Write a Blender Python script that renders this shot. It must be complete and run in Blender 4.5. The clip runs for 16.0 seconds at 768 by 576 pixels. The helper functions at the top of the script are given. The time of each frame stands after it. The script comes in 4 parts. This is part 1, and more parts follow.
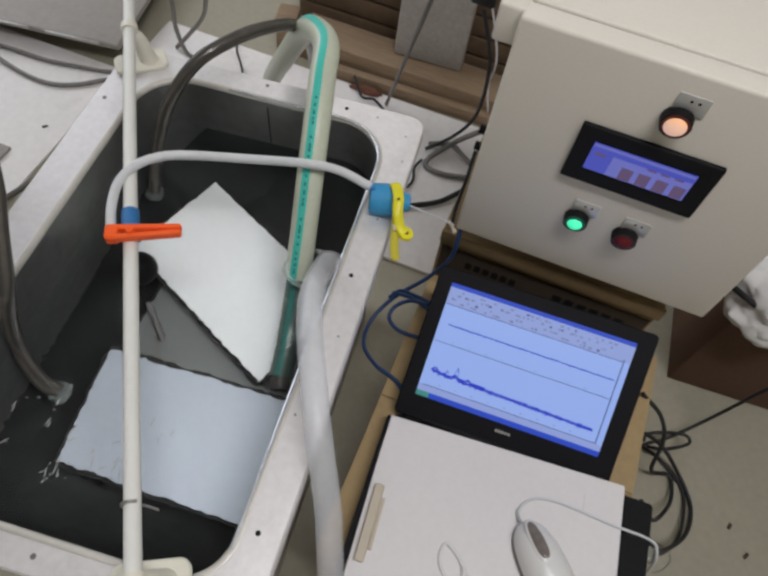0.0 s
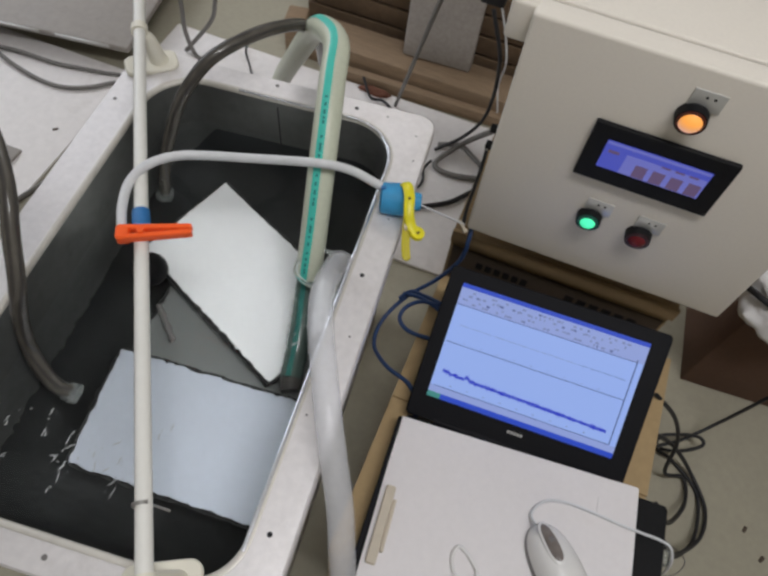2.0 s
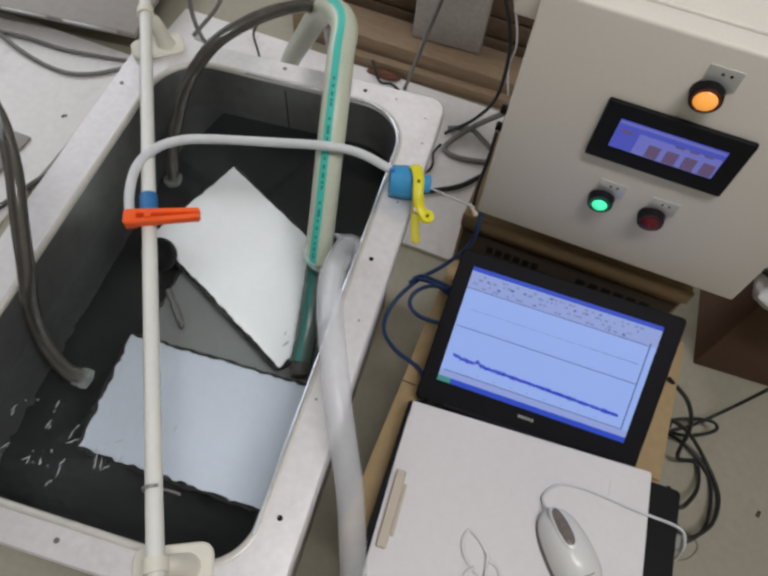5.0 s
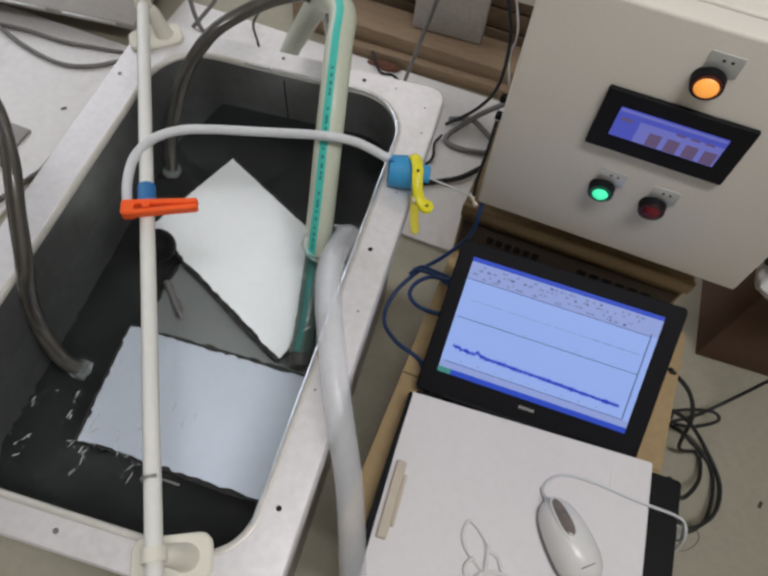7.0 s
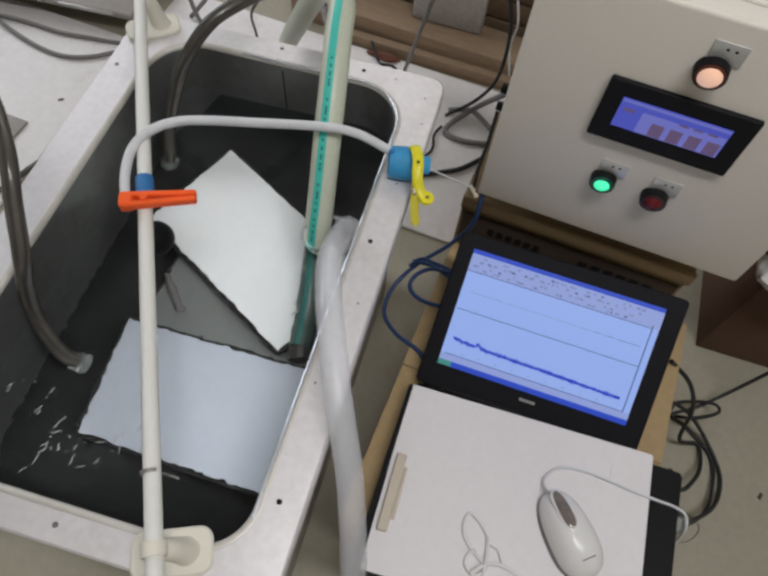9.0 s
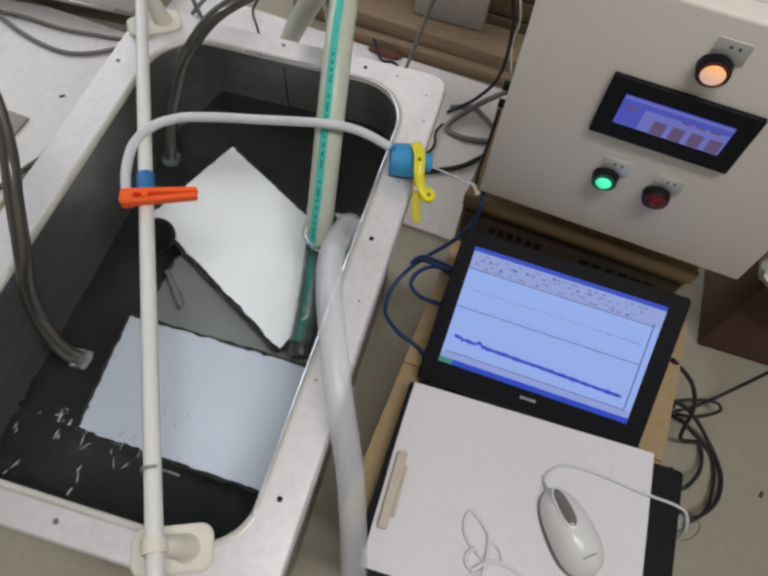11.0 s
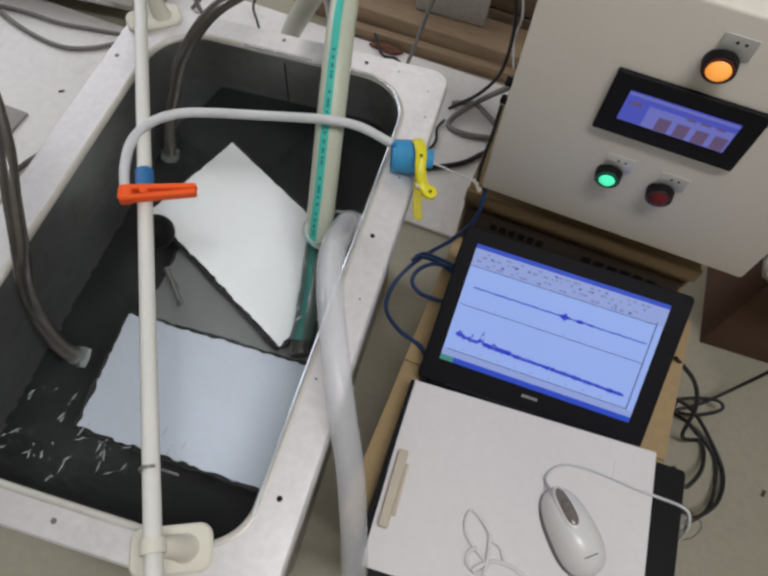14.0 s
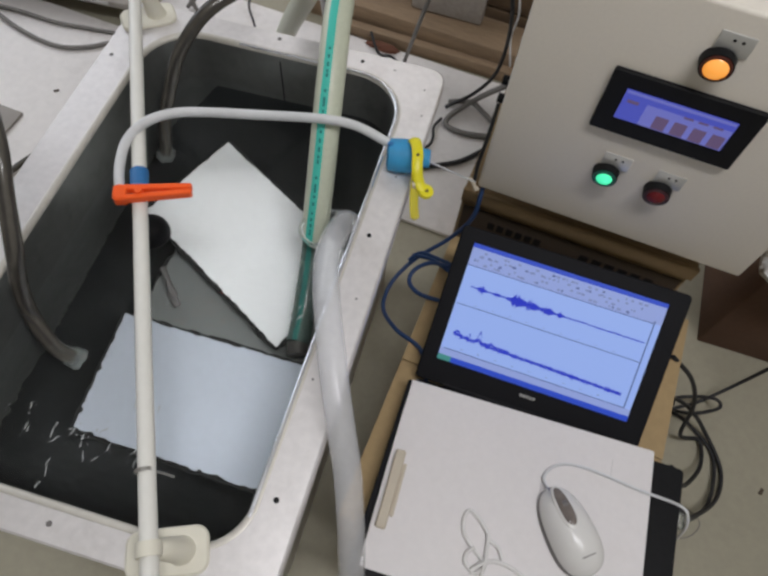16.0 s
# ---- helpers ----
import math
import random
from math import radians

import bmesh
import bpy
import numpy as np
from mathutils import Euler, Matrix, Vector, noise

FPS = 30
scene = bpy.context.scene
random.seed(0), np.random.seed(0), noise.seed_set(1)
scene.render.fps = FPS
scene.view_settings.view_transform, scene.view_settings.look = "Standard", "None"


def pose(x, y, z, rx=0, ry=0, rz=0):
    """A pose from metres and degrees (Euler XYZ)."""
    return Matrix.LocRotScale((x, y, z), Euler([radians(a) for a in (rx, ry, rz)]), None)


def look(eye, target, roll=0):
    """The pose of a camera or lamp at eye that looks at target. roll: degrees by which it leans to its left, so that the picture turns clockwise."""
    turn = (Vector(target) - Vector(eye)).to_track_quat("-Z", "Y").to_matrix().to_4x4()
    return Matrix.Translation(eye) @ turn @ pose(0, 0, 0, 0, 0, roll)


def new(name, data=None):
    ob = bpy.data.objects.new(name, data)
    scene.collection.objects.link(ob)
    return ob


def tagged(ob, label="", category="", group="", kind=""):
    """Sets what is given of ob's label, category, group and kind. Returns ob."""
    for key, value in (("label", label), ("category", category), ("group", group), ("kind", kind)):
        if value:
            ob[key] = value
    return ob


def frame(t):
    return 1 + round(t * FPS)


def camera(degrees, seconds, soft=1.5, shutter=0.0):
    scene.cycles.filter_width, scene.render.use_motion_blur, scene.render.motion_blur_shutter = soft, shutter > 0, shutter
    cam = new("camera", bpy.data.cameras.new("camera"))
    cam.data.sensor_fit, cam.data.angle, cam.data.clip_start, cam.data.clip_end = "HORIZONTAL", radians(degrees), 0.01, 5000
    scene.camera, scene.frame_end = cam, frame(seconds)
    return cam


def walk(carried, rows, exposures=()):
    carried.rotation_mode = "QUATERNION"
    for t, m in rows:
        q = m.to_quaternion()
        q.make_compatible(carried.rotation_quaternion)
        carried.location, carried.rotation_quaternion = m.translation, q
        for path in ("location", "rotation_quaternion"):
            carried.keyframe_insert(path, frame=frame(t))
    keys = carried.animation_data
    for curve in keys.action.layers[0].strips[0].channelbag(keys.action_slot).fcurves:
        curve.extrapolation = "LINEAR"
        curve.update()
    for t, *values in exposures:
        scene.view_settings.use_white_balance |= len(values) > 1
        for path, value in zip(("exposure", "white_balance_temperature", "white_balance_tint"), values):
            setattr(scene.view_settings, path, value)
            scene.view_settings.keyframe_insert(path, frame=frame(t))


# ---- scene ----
cam = camera(59.9, 16.0, soft=2.8)

EXPOSURE = -0.19
PATH = [
    (0, (0.042, -0.572, 0.749), (-0.183, 0.436, -0.965), 10.0),
    (0.5, (0.042, -0.572, 0.746), (-0.188, 0.441, -0.963), 9.9),
    (1, (0.04, -0.574, 0.745), (-0.196, 0.44, -0.962), 9.7),
    (1.5, (0.039, -0.574, 0.743), (-0.205, 0.438, -0.965), 9.2),
    (2, (0.039, -0.574, 0.742), (-0.211, 0.433, -0.968), 8.7),
    (2.5, (0.04, -0.574, 0.741), (-0.216, 0.426, -0.973), 8.3),
    (3, (0.042, -0.574, 0.737), (-0.215, 0.42, -0.979), 8.1),
    (3.5, (0.041, -0.574, 0.735), (-0.218, 0.411, -0.986), 8.0),
    (4, (0.041, -0.574, 0.736), (-0.218, 0.403, -0.989), 7.7),
    (6.5, (0.043, -0.572, 0.732), (-0.231, 0.377, -1.007), 6.5),
    (7, (0.046, -0.573, 0.731), (-0.222, 0.372, -1.011), 6.6),
    (7.5, (0.045, -0.573, 0.73), (-0.219, 0.367, -1.016), 6.8),
    (8, (0.044, -0.572, 0.728), (-0.219, 0.364, -1.02), 6.8),
    (8.5, (0.042, -0.57, 0.726), (-0.217, 0.361, -1.025), 6.9),
    (9, (0.044, -0.571, 0.727), (-0.213, 0.356, -1.027), 6.8),
    (11.5, (0.044, -0.57, 0.725), (-0.214, 0.349, -1.033), 6.8),
    (12, (0.042, -0.569, 0.722), (-0.214, 0.351, -1.035), 6.9),
    (12.5, (0.04, -0.566, 0.72), (-0.216, 0.35, -1.039), 6.9),
    (13, (0.039, -0.565, 0.72), (-0.219, 0.347, -1.041), 6.9),
    (13.5, (0.04, -0.567, 0.721), (-0.215, 0.345, -1.041), 6.8),
    (14, (0.042, -0.566, 0.721), (-0.213, 0.343, -1.042), 6.9),
    (14.5, (0.042, -0.565, 0.72), (-0.211, 0.345, -1.043), 6.9),
    (15, (0.041, -0.564, 0.718), (-0.208, 0.346, -1.045), 7.1),
    (15.5, (0.041, -0.563, 0.719), (-0.208, 0.344, -1.046), 7.1),
    (16, (0.042, -0.563, 0.719), (-0.205, 0.345, -1.046), 7.1),
]
walk(cam, [(t, look(e, a, r)) for t, e, a, r in PATH], exposures=((0, EXPOSURE), (16, EXPOSURE)))

# ---- light: an assumed window wall and ceiling fluorescent lamps, all unseen ----
FLOOR, CEIL = -0.395, 2.25
world = bpy.data.worlds.new("world")
scene.world = world
world.use_nodes = True
_nt = world.node_tree
_sky = _nt.nodes.new("ShaderNodeTexSky")
_sky.sky_type, _sky.sun_disc = "NISHITA", False
_sky.sun_elevation, _sky.sun_rotation = radians(40), radians(250)
_nt.links.new(_sky.outputs[0], _nt.nodes["Background"].inputs[0])
_nt.nodes["Background"].inputs[1].default_value = 0.08


def area(name, m, sx, sy, watts, color):
    d = bpy.data.lights.new(name, "AREA")
    d.shape, d.size, d.size_y, d.energy, d.color = "RECTANGLE", sx, sy, watts, color
    ob = new(name, d)
    ob.matrix_world = m
    return ob


area("unseen_window_light", look((-2.25, 0.9, 1.0), (0, 0.4, 0.2)), 1.8, 1.3, 21, (0.91, 0.94, 1.0))
LAMPS = [(pose(0.55, -0.6, CEIL - 0.13), 1.2, 0.24, 28), (pose(-1.05, 2.25, CEIL - 0.13), 1.20, 0.30, 9)]
for _m, _len, _wid, _watts in LAMPS:
    area("unseen_tube_light", _m, _len, _wid, _watts, (0.975, 0.967, 0.995))


# ---- materials ----
def mat(name, color, rough=0.5, metal=0.0, var=0.08, scale=6.0, fine=60.0, bump=0.05, dist=0.001, dirt=None, dirt_amount=0.0,
        stretch=(1, 1, 1), trans=0.0, ior=1.45, spec=0.5, rand=0.0, emit=None, strength=0.0, alpha=1.0, rvar=0.12):
    m = bpy.data.materials.new(name)
    m.use_nodes = True
    nt = m.node_tree
    b = nt.nodes["Principled BSDF"]
    b.inputs["Metallic"].default_value = metal
    b.inputs["IOR"].default_value = ior
    b.inputs["Transmission Weight"].default_value = trans
    b.inputs["Specular IOR Level"].default_value = spec
    b.inputs["Alpha"].default_value = alpha
    tc = nt.nodes.new("ShaderNodeTexCoord")
    mp = nt.nodes.new("ShaderNodeMapping")
    mp.inputs["Scale"].default_value = stretch
    nt.links.new(tc.outputs["Object"], mp.inputs["Vector"])
    big, small = nt.nodes.new("ShaderNodeTexNoise"), nt.nodes.new("ShaderNodeTexNoise")
    big.inputs["Scale"].default_value, big.inputs["Detail"].default_value = scale, 5
    small.inputs["Scale"].default_value, small.inputs["Detail"].default_value = fine, 4
    for n in (big, small):
        nt.links.new(mp.outputs[0], n.inputs["Vector"])
    mix = nt.nodes.new("ShaderNodeMath")
    mix.operation = "ADD"
    nt.links.new(big.outputs[0], mix.inputs[0])
    nt.links.new(small.outputs[0], mix.inputs[1])
    fac = nt.nodes.new("ShaderNodeMapRange")
    fac.inputs["From Min"].default_value, fac.inputs["From Max"].default_value = 0.6, 1.4
    fac.inputs["To Min"].default_value, fac.inputs["To Max"].default_value = 1 - var, 1 + var
    nt.links.new(mix.outputs[0], fac.inputs["Value"])
    src = fac.outputs[0]
    if rand:
        oi = nt.nodes.new("ShaderNodeObjectInfo")
        rr = nt.nodes.new("ShaderNodeMapRange")
        rr.inputs["To Min"].default_value, rr.inputs["To Max"].default_value = 1 - rand, 1 + rand
        nt.links.new(oi.outputs["Random"], rr.inputs["Value"])
        mu = nt.nodes.new("ShaderNodeMath")
        mu.operation = "MULTIPLY"
        nt.links.new(src, mu.inputs[0])
        nt.links.new(rr.outputs[0], mu.inputs[1])
        src = mu.outputs[0]
    col = nt.nodes.new("ShaderNodeVectorMath")
    col.operation = "SCALE"
    col.inputs[0].default_value = color
    nt.links.new(src, col.inputs["Scale"])
    out = col.outputs[0]
    if dirt:
        dn = nt.nodes.new("ShaderNodeTexNoise")
        dn.inputs["Scale"].default_value, dn.inputs["Detail"].default_value, dn.inputs["Roughness"].default_value = scale * 2.3, 8, 0.7
        nt.links.new(mp.outputs[0], dn.inputs["Vector"])
        ramp = nt.nodes.new("ShaderNodeMapRange")
        ramp.inputs["From Min"].default_value, ramp.inputs["From Max"].default_value = 0.56, 0.74
        ramp.inputs["To Max"].default_value = dirt_amount
        nt.links.new(dn.outputs[0], ramp.inputs["Value"])
        mx = nt.nodes.new("ShaderNodeMix")
        mx.data_type = "RGBA"
        nt.links.new(ramp.outputs[0], mx.inputs["Factor"])
        nt.links.new(out, mx.inputs[6])
        mx.inputs[7].default_value = (*dirt, 1)
        out = mx.outputs[2]
    nt.links.new(out, b.inputs["Base Color"])
    ro = nt.nodes.new("ShaderNodeMapRange")
    ro.inputs["From Min"].default_value, ro.inputs["From Max"].default_value = 0.3, 0.7
    ro.inputs["To Min"].default_value, ro.inputs["To Max"].default_value = max(0.02, rough * (1 - rvar)), min(1, rough * (1 + rvar))
    nt.links.new(big.outputs[0], ro.inputs["Value"])
    nt.links.new(ro.outputs[0], b.inputs["Roughness"])
    if bump:
        bp = nt.nodes.new("ShaderNodeBump")
        bp.inputs["Strength"].default_value, bp.inputs["Distance"].default_value = bump, dist
        nt.links.new(small.outputs[0], bp.inputs["Height"])
        nt.links.new(bp.outputs[0], b.inputs["Normal"])
    if emit:
        b.inputs["Emission Color"].default_value = (*emit, 1)
        b.inputs["Emission Strength"].default_value = strength
    return m


M = {}
M["floor"] = mat("floor_vinyl", (0.37, 0.345, 0.265), 0.5, var=0.08, scale=3, fine=90, dirt=(0.30, 0.27, 0.21), dirt_amount=0.35)
M["board"] = mat("white_board", (0.86, 0.83, 0.815), 0.55, var=0.06, scale=4, fine=70, dirt=(0.52, 0.48, 0.44), dirt_amount=0.45)
M["wall"] = mat("wall_paint", (0.62, 0.60, 0.56), 0.8, var=0.04)
M["ceiling"] = mat("ceiling_paint", (0.75, 0.74, 0.71), 0.9, var=0.04)
M["steel"] = mat("rim_steel", (0.75, 0.725, 0.72), 0.38, 0.35, var=0.09, scale=5, fine=120, bump=0.05, dirt=(0.48, 0.45, 0.425), dirt_amount=0.36)
M["bead"] = mat("rolled_edge", (0.58, 0.555, 0.50), 0.45, 0.3, var=0.12, scale=9, fine=90)
M["rim_highlight"] = mat("highlight_steel", (0.80, 0.82, 0.87), 0.22, 0.85, var=0.1, scale=9, fine=90)
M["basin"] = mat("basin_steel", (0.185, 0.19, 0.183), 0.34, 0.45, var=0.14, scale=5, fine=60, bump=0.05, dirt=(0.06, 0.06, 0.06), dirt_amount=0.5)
# dark colour stands in for the missing light low in the basin
M["shaded_basin"] = mat("shaded_steel", (0.034, 0.037, 0.038), 0.6, 0.0, var=0.3, scale=9, fine=70)
M["shell"] = mat("shell_steel", (0.42, 0.40, 0.36), 0.5, 0.4)
M["dark"] = mat("black_plastic", (0.011, 0.011, 0.012), 0.5, var=0.2, fine=200, spec=0.15)
M["lid"] = mat("laptop_black", (0.011, 0.011, 0.013), 0.55, var=0.15, fine=300, spec=0.12)
M["cream"] = mat("cabinet_paint", (0.77, 0.72, 0.635), 0.48, var=0.03, scale=4, fine=260, bump=0.08, dist=0.0005)
M["card"] = mat("cardboard", (0.27, 0.185, 0.095), 0.85, var=0.10, scale=7, fine=90, bump=0.15)
M["card_y"] = mat("yellow_cardboard", (0.42, 0.30, 0.155), 0.85, var=0.10, scale=7, fine=90, bump=0.15)
M["card_b"] = mat("brown_cardboard", (0.125, 0.068, 0.044), 0.85, var=0.12, scale=6, fine=90, bump=0.15)
M["wood"] = mat("old_timber", (0.27, 0.19, 0.12), 0.8, var=0.25, scale=4, fine=40, stretch=(1, 9, 9), bump=0.3, dirt=(0.16, 0.11, 0.07), dirt_amount=0.6)
M["pvc"] = mat("cream_pvc", (0.78, 0.77, 0.72), 0.35, var=0.03, scale=9, fine=120)
M["bracket"] = mat("bracket_plastic", (0.76, 0.73, 0.62), 0.4, var=0.03)
# one sheet metal in two tones; the brighter one stands for caught light
M["alu_lit"] = mat("lit_sheet", (0.91, 0.92, 0.92), 0.4, 0.0, var=0.03, scale=10, fine=150)
M["alu_dim"] = mat("dim_sheet", (0.54, 0.585, 0.66), 0.5, 0.2, var=0.04, scale=8, fine=150)
M["alu_grey"] = mat("grey_sheet", (0.21, 0.22, 0.215), 0.5, 0.2, var=0.06, scale=10, fine=150)
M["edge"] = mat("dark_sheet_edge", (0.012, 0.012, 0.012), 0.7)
M["paper"] = mat("clipboard_white", (0.80, 0.77, 0.77), 0.5, var=0.03, scale=5, fine=120, dirt=(0.70, 0.67, 0.66), dirt_amount=0.35)
M["white"] = mat("white_plastic", (0.78, 0.77, 0.75), 0.25, var=0.02)
M["wheel"] = mat("wheel_inlay", (0.19, 0.165, 0.15), 0.2, var=0.2, scale=60)
M["print"] = mat("box_print", (0.07, 0.05, 0.035), 0.8)
M["red"] = mat("red_brown_scrap", (0.16, 0.065, 0.04), 0.8, var=0.2)
M["crate"] = mat("dark_crate", (0.13, 0.085, 0.05), 0.85, var=0.25, scale=5, fine=60, bump=0.2)
M["grey"] = mat("grey_plastic", (0.17, 0.16, 0.155), 0.35, var=0.05)
M["rubber"] = mat("black_rubber", (0.02, 0.02, 0.022), 0.55, var=0.2)
M["grey_cable"] = mat("grey_cable", (0.20, 0.19, 0.18), 0.55, var=0.1)
M["blue_cable"] = mat("blue_cable", (0.03, 0.065, 0.17), 0.45, var=0.1)
M["blue"] = mat("blue_tape", (0.03, 0.17, 0.42), 0.5, var=0.1, fine=300)
M["blue_foam"] = mat("blue_stopper", (0.04, 0.30, 0.58), 0.6, var=0.12, scale=30)
M["orange"] = mat("orange_plastic", (1.0, 0.125, 0.018), 0.35, var=0.06)
M["yellow"] = mat("yellow_plastic", (0.78, 0.70, 0.02), 0.35, var=0.06)
M["yellow_clear"] = mat("yellow_translucent", (0.62, 0.54, 0.03), 0.3, var=0.1, alpha=0.75)
M["clip_bar"] = mat("aged_clip", (0.60, 0.53, 0.42), 0.45, var=0.06)
M["tube"] = mat("milky_tube", (0.66, 0.67, 0.68), 0.35, var=0.08, scale=20, fine=120)
M["hose_grey"] = mat("smoky_hose", (0.10, 0.092, 0.078), 0.22, var=0.3, scale=14, fine=60)
M["hose_dark"] = mat("smoky_hose_rib", (0.055, 0.05, 0.045), 0.3, var=0.2)
M["hose_green"] = mat("milky_green_hose", (0.58, 0.61, 0.48), 0.35, var=0.07, scale=14, fine=200)
# darker copies of the hose and stripe, with the water's dimming in their colour
M["hose_dim"] = mat("dim_green_hose", (0.085, 0.125, 0.11), 0.25, var=0.2, scale=30, fine=150)
M["stripe_dim"] = mat("dim_teal_stripe", (0.025, 0.17, 0.145), 0.3, var=0.15, scale=30)
M["stripe"] = mat("teal_stripe", (0.07, 0.56, 0.46), 0.4, var=0.06)
M["print_teal"] = mat("hose_print", (0.025, 0.22, 0.20), 0.5)
M["hose_clear"] = mat("clear_hose", (0.88, 0.885, 0.91), 0.16, var=0.06, scale=12, fine=120, alpha=0.33)
M["hose_bore"] = mat("hose_bore", (0.85, 0.88, 0.95), 0.3, var=0.1, scale=20, alpha=0.05)
M["metal"] = mat("bare_metal", (0.55, 0.54, 0.52), 0.3, 0.9, var=0.05)
M["duct"] = mat("grey_metal_box", (0.31, 0.285, 0.26), 0.5, 0.1, var=0.1, dirt=(0.22, 0.19, 0.16), dirt_amount=0.5)
M["slab"] = mat("concrete_slab", (0.36, 0.33, 0.30), 0.9, var=0.18, scale=9, fine=110, bump=0.4)
M["plate_label"] = mat("label_plate", (0.60, 0.60, 0.58), 0.3, 0.4)
M["bag"] = mat("plastic_bag", (0.74, 0.73, 0.72), 0.3, var=0.05, scale=12)
M["water"] = mat("water", (0.93, 0.97, 0.95), 0.045, trans=1.0, ior=1.33, var=0.0, bump=0, rvar=0)
M["foam"] = mat("foam", (0.72, 0.75, 0.75), 0.2, var=0.1, alpha=0.65)
M["glass"] = mat("clear_plastic", (0.85, 0.9, 0.88), 0.08, trans=0.85, ior=1.4, var=0.0, bump=0)


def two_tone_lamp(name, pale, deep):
    """A glowing lens, pale on its upper half and deep on its lower half; turning it imitates a lamp fading."""
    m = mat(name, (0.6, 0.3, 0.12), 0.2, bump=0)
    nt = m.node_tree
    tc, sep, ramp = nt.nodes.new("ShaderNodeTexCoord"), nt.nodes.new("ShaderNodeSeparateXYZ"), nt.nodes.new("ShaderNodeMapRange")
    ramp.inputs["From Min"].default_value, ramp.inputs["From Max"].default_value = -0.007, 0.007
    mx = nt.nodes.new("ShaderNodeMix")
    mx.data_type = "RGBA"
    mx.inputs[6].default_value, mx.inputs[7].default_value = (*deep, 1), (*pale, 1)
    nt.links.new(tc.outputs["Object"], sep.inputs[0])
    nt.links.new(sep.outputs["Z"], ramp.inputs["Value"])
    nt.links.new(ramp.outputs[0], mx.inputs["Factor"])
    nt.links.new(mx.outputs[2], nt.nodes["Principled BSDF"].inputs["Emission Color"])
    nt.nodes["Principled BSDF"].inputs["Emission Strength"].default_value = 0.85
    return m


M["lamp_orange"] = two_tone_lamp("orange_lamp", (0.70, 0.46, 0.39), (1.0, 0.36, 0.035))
# the lens colour reflected in the bezel is painted as a dark tinted rim
M["lamp_orange_rim"] = mat("orange_lens_rim", (0.09, 0.018, 0.010), 0.3)
M["lamp_green_rim"] = mat("green_lens_rim", (0.006, 0.09, 0.06), 0.3)
M["lamp_red_rim"] = mat("red_lens_rim", (0.035, 0.006, 0.008), 0.35)
M["lamp_green"] = mat("green_lamp", (0.1, 0.7, 0.4), 0.25, emit=(0.06, 0.85, 0.42), strength=1.0)
M["lamp_red"] = mat("dark_red_lens", (0.13, 0.008, 0.012), 0.25)
M["screen"] = mat("lcd_pale_blue", (0.05, 0.06, 0.1), 0.3, var=0.03, emit=(0.345, 0.50, 1.0), strength=0.84)
M["screen_blue"] = mat("lcd_title_blue", (0.02, 0.03, 0.1), 0.3, emit=(0.02, 0.07, 0.62), strength=0.8)
M["screen_pale"] = mat("lcd_toolbar", (0.05, 0.05, 0.06), 0.3, emit=(0.33, 0.43, 0.86), strength=0.8)
M["screen_line"] = mat("lcd_line", (0.01, 0.01, 0.02), 0.3, emit=(0.09, 0.13, 0.34), strength=0.8)
M["trace"] = mat("lcd_trace", (0.005, 0.005, 0.02), 0.3, emit=(0.02, 0.04, 0.60), strength=0.9)
M["screen_grey"] = mat("lcd_grey", (0.02, 0.02, 0.03), 0.3, emit=(0.24, 0.30, 0.58), strength=0.8)
M["lamp_green_dim"] = mat("lcd_green", (0.02, 0.04, 0.03), 0.3, emit=(0.06, 0.30, 0.28), strength=0.8)
M["hmi"] = mat("hmi_violet", (0.03, 0.03, 0.08), 0.3, emit=(0.075, 0.10, 0.62), strength=0.7)
M["hmi_pale"] = mat("hmi_pale", (0.05, 0.05, 0.08), 0.3, emit=(0.18, 0.20, 0.68), strength=0.7)
M["hmi_box"] = mat("hmi_tile", (0.05, 0.03, 0.05), 0.3, emit=(0.13, 0.085, 0.19), strength=0.72)
M["tube_glow"] = mat("lamp_tube", (0.9, 0.9, 0.9), 0.4, emit=(1, 0.98, 0.95), strength=1.0)


# ---- mesh helpers ----
def empty(name, m=None):
    ob = new(name)
    ob.empty_display_size = 0.02
    if m is not None:
        ob.matrix_basis = m
    return ob


def part(name, bm, material, parent=None, label="", m=None, smooth=True, fix=True):
    """Links a bmesh as one mesh object under a thing."""
    if fix:
        bmesh.ops.recalc_face_normals(bm, faces=bm.faces)
    me = bpy.data.meshes.new(name)
    bm.to_mesh(me)
    bm.free()
    me.materials.append(material if not isinstance(material, str) else M[material])
    if smooth:
        me.polygons.foreach_set("use_smooth", [True] * len(me.polygons))
        me.set_sharp_from_angle(angle=radians(38))
    ob = new(name, me)
    if parent is not None:
        ob.parent = parent
    if m is not None:
        ob.matrix_basis = m
    if label:
        tagged(ob, label)
    return ob


def block(x0, x1, y0, y1, z0, z1, bevel=0.0, seg=2, bm=None):
    bm = bm or bmesh.new()
    r = bmesh.ops.create_cube(bm, size=1)
    for v in r["verts"]:
        v.co = Vector((x0 if v.co.x < 0 else x1, y0 if v.co.y < 0 else y1, z0 if v.co.z < 0 else z1))
    if bevel:
        edges = {e for v in r["verts"] for e in v.link_edges}
        bmesh.ops.bevel(bm, geom=list(edges), offset=bevel, segments=seg, profile=0.5, affect="EDGES")
    return bm


